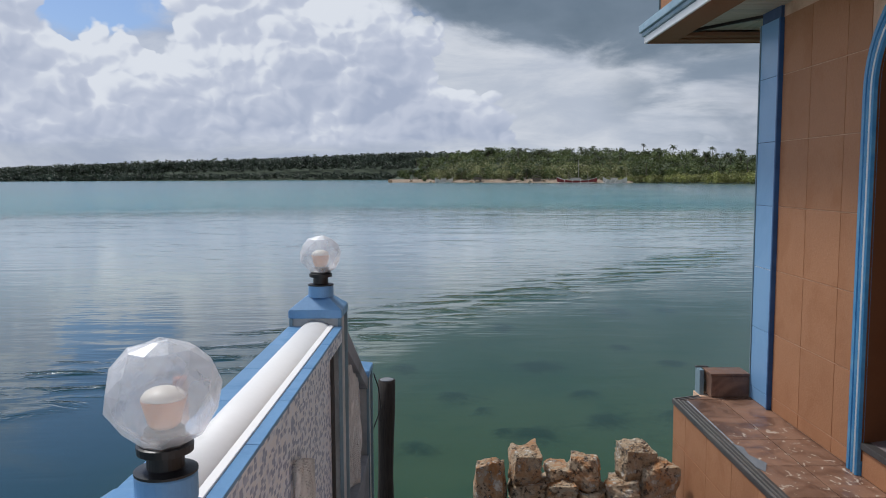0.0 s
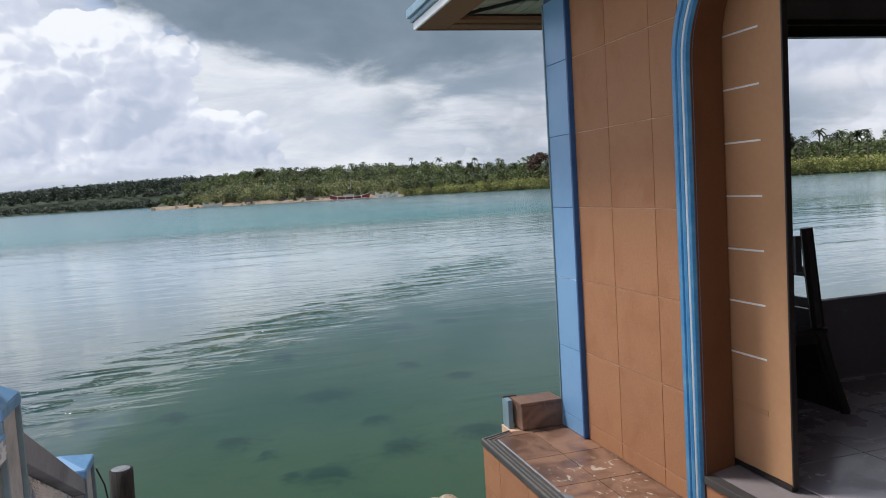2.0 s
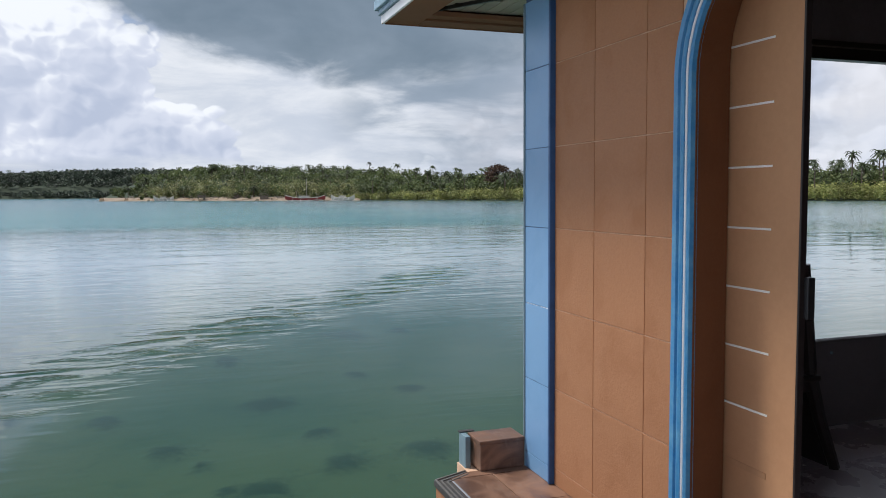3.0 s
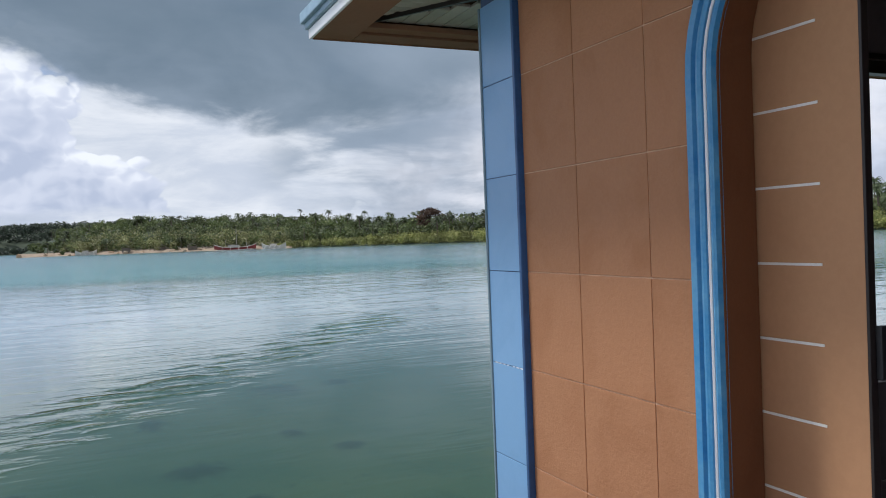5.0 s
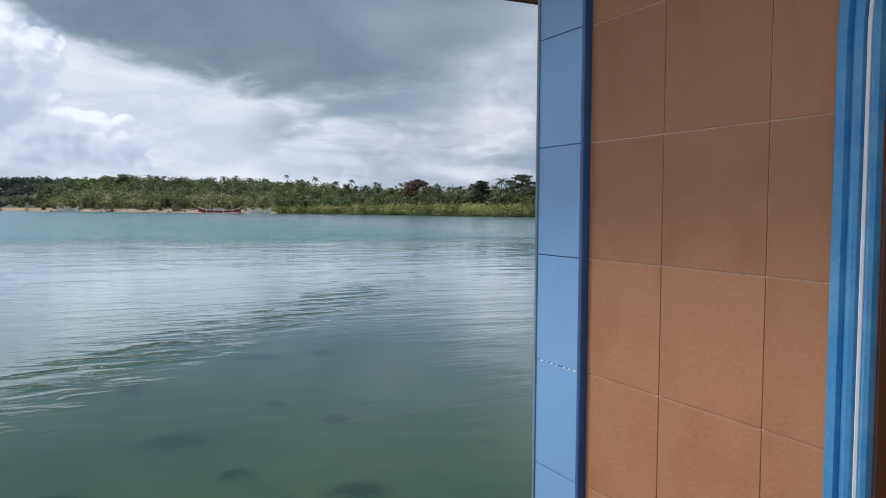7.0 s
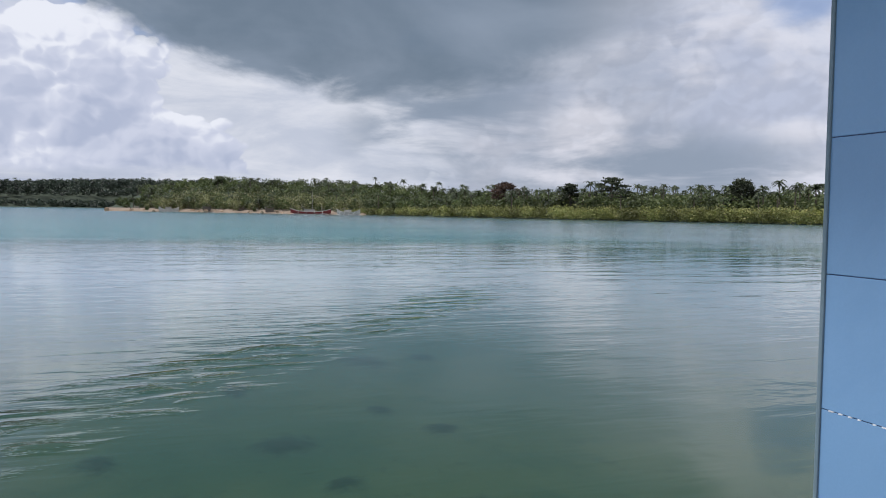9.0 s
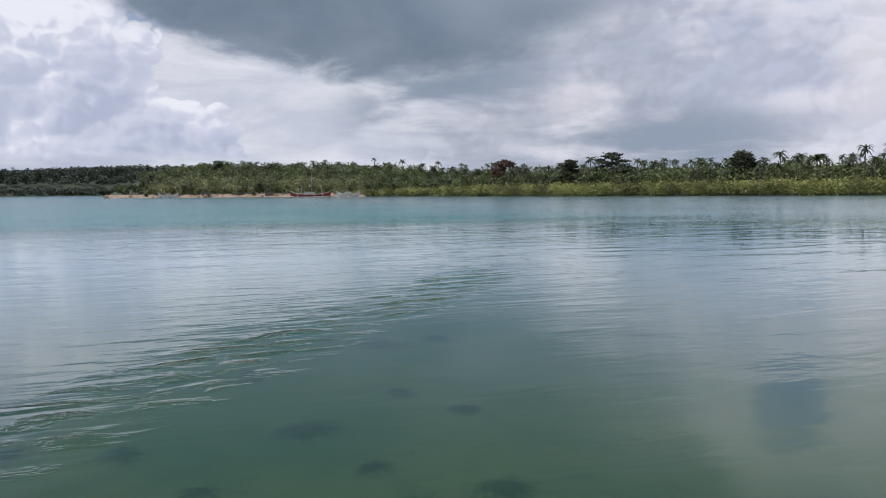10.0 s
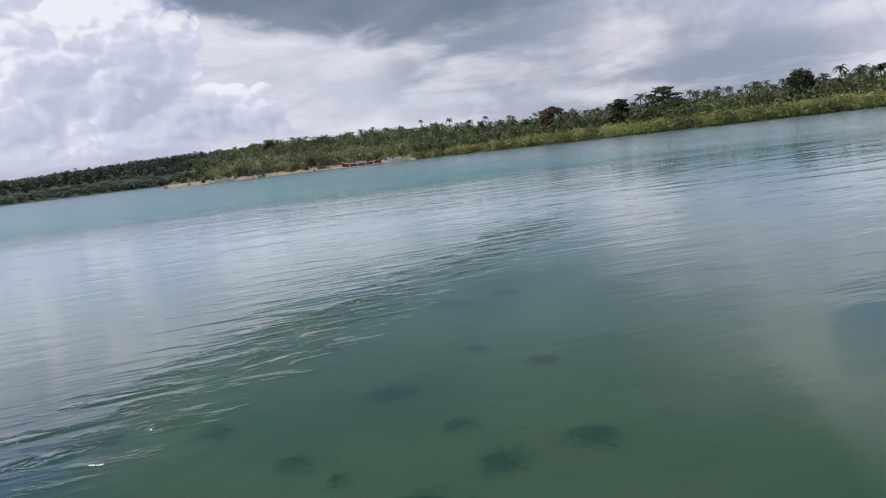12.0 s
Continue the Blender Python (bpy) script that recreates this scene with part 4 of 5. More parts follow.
def build_balustrade():
    b = thing("balustrade", "sea balustrade with blue tiled coping and white half-round rail", "balustrade")
    y0, y1 = -3.36, -1.452
    part("coping", block(RX0, RX1, y0, y1, 0.880, 0.938, 0.003), MOSAIC, b, "grey speckled side of the coping")
    n = 5
    for i in range(n):
        a, c = y0 + (y1 - y0) * i / n + 0.0015, y0 + (y1 - y0) * (i + 1) / n - 0.0015
        part("coping_tile", block(RX0 - 0.002, RX0 + 0.060, a, c, 0.9385, 0.950, 0.002), BLUE_COPING, b)
        part("coping_tile", block(RX1 - 0.064, RX1 + 0.002, a, c, 0.9385, 0.950, 0.002), BLUE_COPING, b)
    prof = [(-2.684, 0.939)] + [(-2.622 - 0.062 * math.cos(math.pi * i / 24), 0.943 + 0.030 * math.sin(math.pi * i / 24)) for i in range(25)] + [(-2.560, 0.939)]
    rail = part("rail", prism(prof, "y", y0, y1 + 0.006), WHITE, b, "white half-round handrail", smooth=True)
    for poly in rail.data.polygons:
        poly.use_smooth = len(poly.vertices) == 4 and poly.normal.z > -0.5
    part("rail_strip", block(-2.566, -2.5725 + 0.030, y0, y1, 0.939, 0.956, 0.003), WHITE, b)
    # panel below: pebble mosaic with dark uprights
    part("panel", block(-2.70, -2.56, y0, y1, -0.03, 0.879), MOSAIC, b, "grey pebble-pattern tile panel")
    part("upright", block(-2.715, -2.545, -1.474, y1, -0.02, 0.879, 0.003), DARK_TRIM, b)
    part("base", block(-2.74, -2.51, y0, -0.36, -1.9, -0.031, 0.004), CONCRETE, b)
    # sloping side beyond the post
    part("sloping_coping", prism([(-1.245, 0.90), (-0.335, 0.43), (-0.335, 0.36), (-1.245, 0.80)], "x", RX0 + 0.01, RX1 - 0.005, 0.004), CONCRETE, b, "sloping grey coping")
    part("sloping_panel", prism([(-1.245, 0.795), (-0.335, 0.355), (-0.335, -0.03), (-1.245, -0.03)], "x", -2.69, -2.56), MOSAIC, b)
    return b


def post(name, label, x0, x1, y0, y1, foot, top, cap):
    """A tiled newel with a blue pyramid cap."""
    p = thing(name, label, "post", "balustrade posts")
    part("shaft", block(x0 + 0.006, x1 - 0.006, y0 + 0.006, y1 - 0.006, foot, top, 0.004), PALE_CONCRETE, p)
    for cx in (x0, x1):
        for cy in (y0, y1):
            part("corner_strip", block(cx - 0.008, cx + 0.008, cy - 0.008, cy + 0.008, foot, top - 0.001, 0.002), STEEL, p)
    bm = bmesh.new()
    o, mx, my = 0.010, (x0 + x1) / 2, (y0 + y1) / 2
    q = 0.052 if cap > 0.045 else 0.01
    rings = []
    for ex, z in ((o, top), (o, top + 0.036), (None, top + 0.036 + cap)):
        if ex is None:
            rings.append([bm.verts.new((mx + sx * q, my + sy * q, z)) for sx, sy in ((-1, -1), (1, -1), (1, 1), (-1, 1))])
        else:
            rings.append([bm.verts.new(c) for c in ((x0 - ex, y0 - ex, z), (x1 + ex, y0 - ex, z), (x1 + ex, y1 + ex, z), (x0 - ex, y1 + ex, z))])
    for lo, hi in zip(rings, rings[1:]):
        for i in range(4):
            bm.faces.new((lo[i], lo[(i + 1) % 4], hi[(i + 1) % 4], hi[i]))
    bm.faces.new(rings[0][::-1])
    bm.faces.new(rings[-1])
    bmesh.ops.bevel(bm, geom=bm.edges[:], offset=0.003, segments=2, affect="EDGES")
    part("cap", bm, BLUE_COPING, p, "blue pyramid cap")
    return p


def globe_lamp(x, y, z, wide):
    """A post lamp: blue collar, black fitting, bulb, faceted milky globe."""
    lamp = thing("globe_lamp", "unlit globe lamp with clear wrinkled plastic shade on a post", "lamp", "balustrade globe lamps", at=(x, y, z))
    part("collar", turned([(0.056, 0.0), (0.056, 0.046), (0.054, 0.050), (0.030, 0.050)], 32), BLUE_COPING, lamp, "blue round collar", smooth=False)
    part("fitting", turned([(0.057, 0.0505), (0.057, 0.055), (0.040, 0.058), (0.034, 0.060), (0.033, 0.086), (0.050, 0.088), (0.051, 0.102), (0.046, 0.104), (0.040, 0.106)], 28), BLACK, lamp, "black plastic fitting")
    part("socket", turned([(0.046, 0.1065), (0.044, 0.114), (0.036, 0.120), (0.036, 0.131), (0.024, 0.1335)], 20), BLACK, lamp)
    bulb = part("bulb", turned([(0.022, 0.134), (0.028, 0.140), (0.040, 0.184), (0.040, 0.186)], 24), BULB_BASE, lamp, "energy-saving bulb, tan base")
    part("bulb_dome", turned([(0.0395, 0.1865), (0.039, 0.191), (0.032, 0.200), (0.019, 0.206), (0.003, 0.209)], 24), BULB, bulb, "milky bulb dome", smooth=True)
    bm = bmesh.new()
    n, rings = 9, []
    for i in range(7):
        a = math.radians(-64 + 142 * i / 6)
        rings.append([])
        for j in range(n):
            b = 2 * math.pi * (j + 0.5 * (i % 2)) / n
            r = wide * (1 + 0.085 * noise.noise((math.cos(b) * 2.2 + x, math.sin(b) * 2.2, a * 2.2)))
            rings[-1].append(bm.verts.new((r * math.cos(a) * math.cos(b), r * math.cos(a) * math.sin(b), 0.106 + wide * 0.87 + r * 0.96 * math.sin(a))))
    for i, (lo, hi) in enumerate(zip(rings, rings[1:])):
        for j in range(n):
            k = (j + 1) % n
            if i % 2:
                bm.faces.new((lo[j], lo[k], hi[k]))
                bm.faces.new((lo[j], hi[k], hi[j]))
            else:
                bm.faces.new((lo[j], lo[k], hi[j]))
                bm.faces.new((lo[k], hi[k], hi[j]))
    bm.faces.new(rings[-1])
    bmesh.ops.recalc_face_normals(bm, faces=bm.faces)
    shade = part("shade", bm, SHELL, lamp, "clear wrinkled globe shade", smooth=False)
    mod = shade.modifiers.new("thickness", "SOLIDIFY")
    mod.thickness = 0.002
    shade.visible_shadow = False
    return lamp


def netting(name, label, x, y0, y1, top0, top1, drop, seed):
    """A crumpled length of net hung over the balustrade side."""
    rng = random.Random(seed)
    bm = bmesh.new()
    nu, nv = 26, 30
    vs = []
    for i in range(nu):
        u = i / (nu - 1)
        y, top = y0 + (y1 - y0) * u, top0 + (top1 - top0) * u
        col = []
        for j in range(nv):
            w = j / (nv - 1)
            off = 0.030 * noise.noise((u * 6 + seed, w * 2, 0)) + 0.016 * math.sin(u * 30 + 2 * noise.noise((u * 3, w * 3, seed)))
            col.append(bm.verts.new((x + 0.018 + off, y + 0.02 * noise.noise((w * 5, u * 2, seed)), top - drop * w * (1 + 0.15 * noise.noise((u * 5, seed, 0))))))
        vs.append(col)
    for i in range(nu - 1):
        for j in range(nv - 1):
            bm.faces.new((vs[i][j], vs[i + 1][j], vs[i + 1][j + 1], vs[i][j + 1]))
    ob = part(name, bm, NET, smooth=True)
    ob.modifiers.new("thickness", "SOLIDIFY").thickness = 0.004
    return tagged(ob, label, "net")


build_balustrade()
post("balustrade_post", "tall balustrade post with a blue pyramid cap and lamp", RX0 + 0.010, RX1 - 0.010, -1.450, -1.250, -1.9, 0.985, 0.050)
post("balustrade_post", "balustrade post with a blue cap at the landing", RX0 + 0.010, RX1 - 0.010, -3.560, -3.362, -1.9, 0.93, 0.05)
post("balustrade_post", "short balustrade post at the water with a blue cap", RX0 + 0.010, RX1 - 0.006, -0.330, -0.120, -1.9, 0.43, 0.04)
globe_lamp(-2.612, -1.365, 1.0705, 0.092)
globe_lamp(-2.562, -3.455, 1.016, 0.104)
netting("fishing_net", "white fishing net hanging on the sloping balustrade", -2.555, -1.12, -0.62, 0.70, 0.47, 0.60, 5)
netting("fishing_net", "white crumpled net hanging on the balustrade panel", -2.556, -2.36, -2.18, 0.68, 0.62, 0.60, 9)


def wooden_post():
    bm = bmesh.new()
    pts, rad = [], []
    for i in range(14):
        z = -2.6 + 2.855 * i / 13
        pts.append((0.010 * math.sin(z * 2.3), 0.008 * math.cos(z * 1.7), z))
        rad.append(0.056 + 0.004 * math.sin(z * 5) + 0.003 * math.sin(z * 17))
    ob = part("mooring_post", tube(pts, rad, 14), POST_WOOD, smooth=True)
    ob.location = (-2.455, 0.27, 0)
    part("end_grain", turned([(0.044, 0.0), (0.046, 0.006), (0.030, 0.012), (0.008, 0.008)], 14, (0.005, 0.0, 0.254)), CONCRETE, ob, "pale worn end grain")
    tagged(ob, "dark weathered wooden post standing in the water", "post")
    ob = part("orange_pole", turned([(0.047, -2.6), (0.047, 0.30), (0.044, 0.306), (0.02, 0.308)], 20), ORANGE)
    ob.location = (-3.79, 0.16, 0)
    ring = [(0.078 * math.cos(a / 12 * math.tau), 0.052 * math.sin(a / 12 * math.tau), 0.225 + 0.01 * math.sin(a)) for a in range(13)]
    part("wire_ring", tube(ring, 0.003, 6), DARK_TRIM, ob, "thin dark wire ring")
    tagged(ob, "bright orange pole standing in the water", "pole")
    wire = tube([(-2.50, -0.115, 0.40), (-2.475, -0.09, 0.31), (-2.46, -0.08, 0.17), (-2.50, -0.10, 0.06), (-2.515, -0.119, 0.02)], 0.004, 6)
    tagged(part("loose_wire", wire, BLACK), "thin black wire hanging from the short post", "wire")


wooden_post()


# ---------------------------------------------------------------- far shore
HUB = (-1.9, -2.0)


def polar(az, r, z=0.0):
    return (HUB[0] + r * math.sin(radians(az)), HUB[1] + r * math.cos(radians(az)), z)


def table(pairs, x):
    xs, ys = zip(*pairs)
    return float(np.interp(x, xs, ys))


NEAR = [(-3.9, 402), (0, 385), (5, 365), (10, 345), (14, 322), (19, 288), (27, 255), (35, 236), (47, 218), (70, 200), (110, 190)]
HILL = [(-3.9, 0.5), (-2, 9), (2, 14), (6, 13), (14, 11), (19, 7), (24, 4), (35, 3), (60, 3), (110, 3)]
FAR_TOP = [(-180, 16), (-60, 12), (-30, 14), (-22, 25), (-11, 37), (-4, 47), (4, 48), (20, 26), (60, 16), (180, 16)]


def land(name, label, azs, shore, rows, material):
    bm = bmesh.new()
    grid = []
    for az in azs:
        line = []
        for d, h in rows(az):
            line.append(bm.verts.new(polar(az, shore(az) + d, WATER + h)))
        grid.append(line)
    for a, b in zip(grid, grid[1:]):
        for j in range(len(a) - 1):
            bm.faces.new((a[j], b[j], b[j + 1], a[j + 1]))
    bmesh.ops.recalc_face_normals(bm, faces=bm.faces)
    return tagged(part(name, bm, material, smooth=True), label, "land", kind="structure")


def near_rows(az):
    h = table(HILL, az)
    return [(-4, -1.5), (0, 0.03), (4, 0.55), (9, 0.8), (25, 1.2), (60, 1.2 + 0.5 * h), (120, 1.2 + h), (260, 1.2 + h)]


def far_rows(az):
    h = table(FAR_TOP, az)
    return [(-6, -1.5), (0, 0.1), (15, 0.6), (60, 0.25 * h), (160, 0.62 * h), (300, 0.70 * h), (700, 0.5 * h)]


land("land_near", "wooded low shore across the water", [-3.9 + 1.0 * i for i in range(115)], lambda a: table(NEAR, a), near_rows, SOIL)
land("land_far", "distant wooded hill across the bay", [-180 + 3.0 * i for i in range(121)], lambda a: 900.0 + 25 * math.sin(radians(a * 7)), far_rows, SOIL)
# the sandy spit is a shell of sand just over the soil
land("sand_spit", "sandy spit and beach with rubble", [-4.15 + 0.2 * i for i in range(89)], lambda a: table(NEAR, a) - 1.0 - 1.6 * abs(math.sin(a * 1.3)), lambda a: [(-3, -1.4), (0, 0.05), (1.5, 0.55 + 0.45 * noise.noise((a * 1.7, 3.0, 0))), (5, 1.1 + 0.6 * noise.noise((a * 2.3, 8.0, 0))), (12, 1.6), (17, 1.1)], SAND)


def foliage(name, label, centres, material, count, leaf, kind="stuff", shell=0.5, seed=1, parent=None):
    """One mesh of many small leaf clumps round crown centres: (x, y, z, rx, rz)."""
    rng = np.random.default_rng(seed)
    c = np.asarray(centres, float)
    idx = np.repeat(np.arange(len(c)), count)
    n = len(idx)
    d = rng.normal(size=(n, 3))
    d /= np.linalg.norm(d, axis=1)[:, None]
    r = shell + (1 - shell) * rng.random(n) ** 0.6
    lump = 1 + 0.28 * np.sin(d[:, 0] * 5 + idx) * np.sin(d[:, 1] * 6 + idx * 2.1) + 0.15 * rng.normal(size=n)
    pos = c[idx, :3] + d * (r * lump)[:, None] * np.stack([c[idx, 3], c[idx, 3], c[idx, 4]], 1)
    a = rng.normal(size=(n, 3))
    a[:, 2] *= 0.6
    a /= np.linalg.norm(a, axis=1)[:, None]
    b = np.cross(a, rng.normal(size=(n, 3)))
    b /= np.linalg.norm(b, axis=1)[:, None]
    s = (leaf * (0.55 + 0.9 * rng.random(n)))[:, None]
    quad = np.stack([pos - a * s, pos - b * s * 0.55 + a * s * 0.1, pos + a * s, pos + b * s * 0.55 + a * s * 0.1], 1)
    return mesh_of(name, label, quad, material, kind, parent)


def mesh_of(name, label, quad, material, kind, parent=None):
    n = len(quad)
    me = bpy.data.meshes.new(name)
    me.vertices.add(4 * n)
    me.vertices.foreach_set("co", quad.reshape(-1).astype(np.float32))
    me.loops.add(4 * n)
    me.loops.foreach_set("vertex_index", np.arange(4 * n, dtype=np.int32))
    me.polygons.add(n)
    me.polygons.foreach_set("loop_start", np.arange(n, dtype=np.int32) * 4)
    me.update()
    me.validate()
    me.materials.append(material)
    ob = new(name, me)
    ob.parent = parent
    return tagged(ob, label, "" if parent else "woodland", kind="" if parent else kind)


def palm_quads(x, y, z, height, span, rng):
    """Crown of a coconut palm: drooping fronds of leaflet blades, each a short chain of blades."""
    quads = []
    top = np.array([x, y, z + height])
    n = rng.integers(19, 25)
    for i in range(n):
        az = 2 * math.pi * (i + rng.random() * 0.6) / n
        lift = rng.uniform(-0.5, 1.5)
        out = np.array([math.cos(az), math.sin(az), 0.0])
        side = np.array([-math.sin(az), math.cos(az), 0.0])
        prev = top
        L = span * rng.uniform(0.8, 1.15)
        for k in range(1, 6):
            t = k / 5
            p = top + out * L * t * (1 - 0.12 * t) + np.array([0, 0, L * (lift * t - (0.55 + 0.5 * lift) * t * t)])
            w = 0.105 * span * (1 - 0.75 * abs(t - 0.4))
            drop = np.array([0, 0, -0.55 * w])
            for sgn in (-1, 1):
                quads.append([prev, p, p + side * sgn * w + drop, prev + side * sgn * w + drop])
            prev = p
    return quads


def woods():
    rng = np.random.default_rng(4)
    hill, near, pale, mang = [], [], [], []
    # far hill
    for az in np.arange(-38, 8, 0.16):
        for d in (2, 10, 25, 50, 80, 112, 150, 190, 235, 290):
            a, dd = az + rng.uniform(-0.2, 0.2), d + rng.uniform(-15, 15)
            h = table([(0, 0.6), (60, 0.25), (160, 0.62), (300, 0.70)], dd) if dd > 15 else 0.02
            g = h * table(FAR_TOP, a) if dd > 15 else 0.5
            tall = rng.uniform(4.0, 7.5)
            hill.append((*polar(a, 900 + dd, WATER + g + tall * 0.55), rng.uniform(3.0, 5.0), tall * 0.55))
    foliage("far_woods", "dark distant woods on the hill across the bay", hill, LEAF_HILL, 44, 1.2, seed=11)
    # near woods
    for az in np.arange(-3.2, 62, 0.42):
        R = table(NEAR, az)
        k = R / 345.0
        for d in (16, 28, 42, 60, 85, 115, 150):
            a, dd = az + rng.uniform(-0.3, 0.3), d + rng.uniform(-7, 7)
            if (a < -2 and dd > 60) or (a < 13.5 and dd < 26):
                continue
            h = table(HILL, a)
            g = 1.2 + h * table([(0, 0), (25, 0), (60, 0.5), (120, 1.0), (400, 1.0)], dd)
            tall = rng.uniform(3.8, 7.0) * (0.6 + 0.4 * k) * table([(-4, 0.5), (0, 0.8), (5, 1.0), (19, 1.0), (30, 1.25), (60, 1.35)], a)
            near.append((*polar(a, R + dd, WATER + g + tall * 0.5), tall * rng.uniform(0.40, 0.62), tall * 0.52))
    foliage("near_woods", "green woods of broadleaf trees on the shore", near, LEAF_WOOD, 230, 0.50, seed=12)
    # paler bushes and small palms behind the spit
    for az in np.arange(-1.5, 13.5, 0.30):
        R = table(NEAR, az)
        for d in (3, 9, 15, 22, 31):
            a, dd = az + rng.uniform(-0.2, 0.2), d + rng.uniform(-3, 4)
            if d == 3 and rng.random() < 0.6:
                continue
            tall = rng.uniform(2.6, 8.4) * (0.45 if d == 3 else 1.0) * table([(-2, 0.35), (1, 1.15), (9, 0.95), (14, 0.7)], a)
            pale.append((*polar(a, R + dd, WATER + 0.8 + 0.09 * dd + tall * 0.45), tall * rng.uniform(0.34, 0.52), tall * 0.52))
    bright = [c for c in pale if rng.random() < 0.62]
    dark_part = [c for c in pale if c not in bright]
    foliage("shore_thicket", "darker green thicket among the bushes behind the spit", dark_part, LEAF_WOOD, 150, 0.42, seed=16)
    pale = bright
    foliage("shore_bushes", "pale sunlit bushes behind the sandy spit", pale, LEAF_PALE, 150, 0.42, seed=13)
    # mangrove belt
    for az in np.arange(11.5, 66, 0.30):
        R = table(NEAR, az)
        for d in (1.5, 6, 12):
            a, dd = az + rng.uniform(-0.2, 0.2), d + rng.uniform(-1.5, 2.5)
            tall = rng.uniform(3.0, 4.6) * table([(11, 0.5), (15, 0.75), (22, 1.0), (60, 1.05)], a)
            mang.append((*polar(a, R + dd, WATER + tall * 0.52), tall * 0.55, tall * 0.52))
    foliage("mangrove_belt", "low yellow-green mangrove belt along the water", mang, LEAF_MANGROVE, 190, 0.30, seed=14)
    # palms standing in the woods, crowns joined
    quads, trunks = [], bmesh.new()
    for i in range(330):
        a = rng.uniform(-2.5, 62)
        R = table(NEAR, a)
        dd = rng.choice([14, 30, 60, 100, 130]) + rng.uniform(-8, 8)
        g = 1.2 + table(HILL, a) * table([(0, 0), (25, 0), (60, 0.5), (120, 1.0), (400, 1.0)], dd)
        hgt = rng.uniform(4.2, 8.4) * table([(-4, 0.7), (14, 1.0), (25, 1.12), (60, 1.3)], a)
        x, y, z = polar(a, R + dd, WATER + g)
        quads += palm_quads(x, y, z, hgt, rng.uniform(1.9, 2.7), rng)
        tube([(x, y, z - 0.5), (x, y, z + hgt)], [0.22, 0.14], 5, trunks)
    for i in range(110):
        a, dd = rng.uniform(-33, 3), rng.uniform(140, 300)
        g = table([(0, 0.6), (60, 0.25), (160, 0.62), (300, 0.70)], dd) * table(FAR_TOP, a)
        hgt = rng.uniform(5.0, 9.0)
        x, y, z = polar(a, 900 + dd, WATER + g)
        quads += palm_quads(x, y, z, hgt, rng.uniform(2.4, 3.4), rng)
        tube([(x, y, z - 0.5), (x, y, z + hgt)], [0.3, 0.2], 4, trunks)
    mesh_of("palm_grove", "coconut palms standing among the shore woods", np.array(quads), LEAF_PALM, "stuff")
    grove = bpy.data.objects["palm_grove"]
    part("trunk", trunks, BARK, grove)


def palm_tree(az, dist, height, span, label, seed, lift=0.0):
    rng = np.random.default_rng(seed)
    x, y, z = polar(az, dist, WATER + lift)
    tree = thing("palm_tree", label, "palm tree", "tall palms on the shore", at=(x, y, z))
    bend = rng.uniform(-0.8, 0.8)
    part("trunk", tube([(0, 0, -1.0), (bend * 0.3, 0, height * 0.4), (bend, 0, height)], [0.30, 0.20, 0.15], 7), BARK, tree)
    mesh_of("crown", "", np.array(palm_quads(bend, 0, 0, height, span, rng)), LEAF_PALM, "", tree)


def broad_tree(az, dist, height, wide, label, material, seed, lift=0.0, tiers=False):
    rng = random.Random(seed)
    x, y, z = polar(az, dist, WATER + lift)
    tree = thing("broadleaf_tree", label, "tree", "tall trees on the shore", at=(x, y, z))
    limbs = tube([(0, 0, -1.0), (0.1, 0, height * 0.35), (0.0, 0.1, height * 0.85)], [0.45, 0.30, 0.10], 7)
    crowns = []
    for i in range(20):
        a, t = i * 2.4 + rng.uniform(-0.4, 0.4), 0.34 + 0.63 * i / 19
        reach = wide * (1.12 - t) * rng.uniform(0.6, 1.35) if tiers else wide * math.sin(math.pi * min(0.93, 0.15 + t * 0.80)) * rng.uniform(0.5, 1.0)
        tip = (reach * math.cos(a), reach * math.sin(a), height * (t + 0.06))
        tube([(0, 0, height * t * 0.85), (tip[0] * 0.6, tip[1] * 0.6, tip[2] - 0.2), tip], [0.14, 0.09, 0.04], 5, limbs)
        crowns.append((tip[0], tip[1], tip[2], wide * rng.uniform(0.20, 0.32) if tiers else wide * rng.uniform(0.26, 0.40), height * (0.035 if tiers else 0.09)))
    part("trunk", limbs, BARK, tree, "trunk and limbs")
    foliage("crown", "", crowns, material, 130, 0.42, "", 0.2, seed, tree)


woods()
palm_tree(14.2, 440, 8.6, 2.0, "lone slender palm rising above the wooded skyline", 3, lift=11.2)
for i, (az, dist, h) in enumerate([(42.3, 240, 10.6), (43.2, 236, 9.0), (44.5, 236, 8.9), (47.2, 232, 11.2), (48.8, 236, 11.6), (50.6, 230, 10.0), (53.5, 232, 11.8), (57, 230, 11), (29.6, 275, 11.2), (19.8, 320, 9.8)]):
    palm_tree(az, dist, h, 2.5 + 0.25 * (i % 3), "tall coconut palm among the shore trees", 20 + i, lift=0.9)
broad_tree(23.6, 300, 11.4, 6.8, "spreading tree with reddish-brown leaves on the shore", LEAF_RED, 5, lift=1.0)
broad_tree(31.2, 268, 12.6, 9.0, "tall dark tree with tiered branches on the shore", LEAF_DARK, 6, lift=0.9, tiers=True)
broad_tree(28.3, 272, 10.6, 5.5, "narrow dark tree with tiered branches on the shore", LEAF_DARK, 7, lift=0.9, tiers=True)
broad_tree(39.9, 248, 11.0, 5.6, "tall flat-topped tree with a bare pale trunk", LEAF_DARK, 8, lift=0.9)
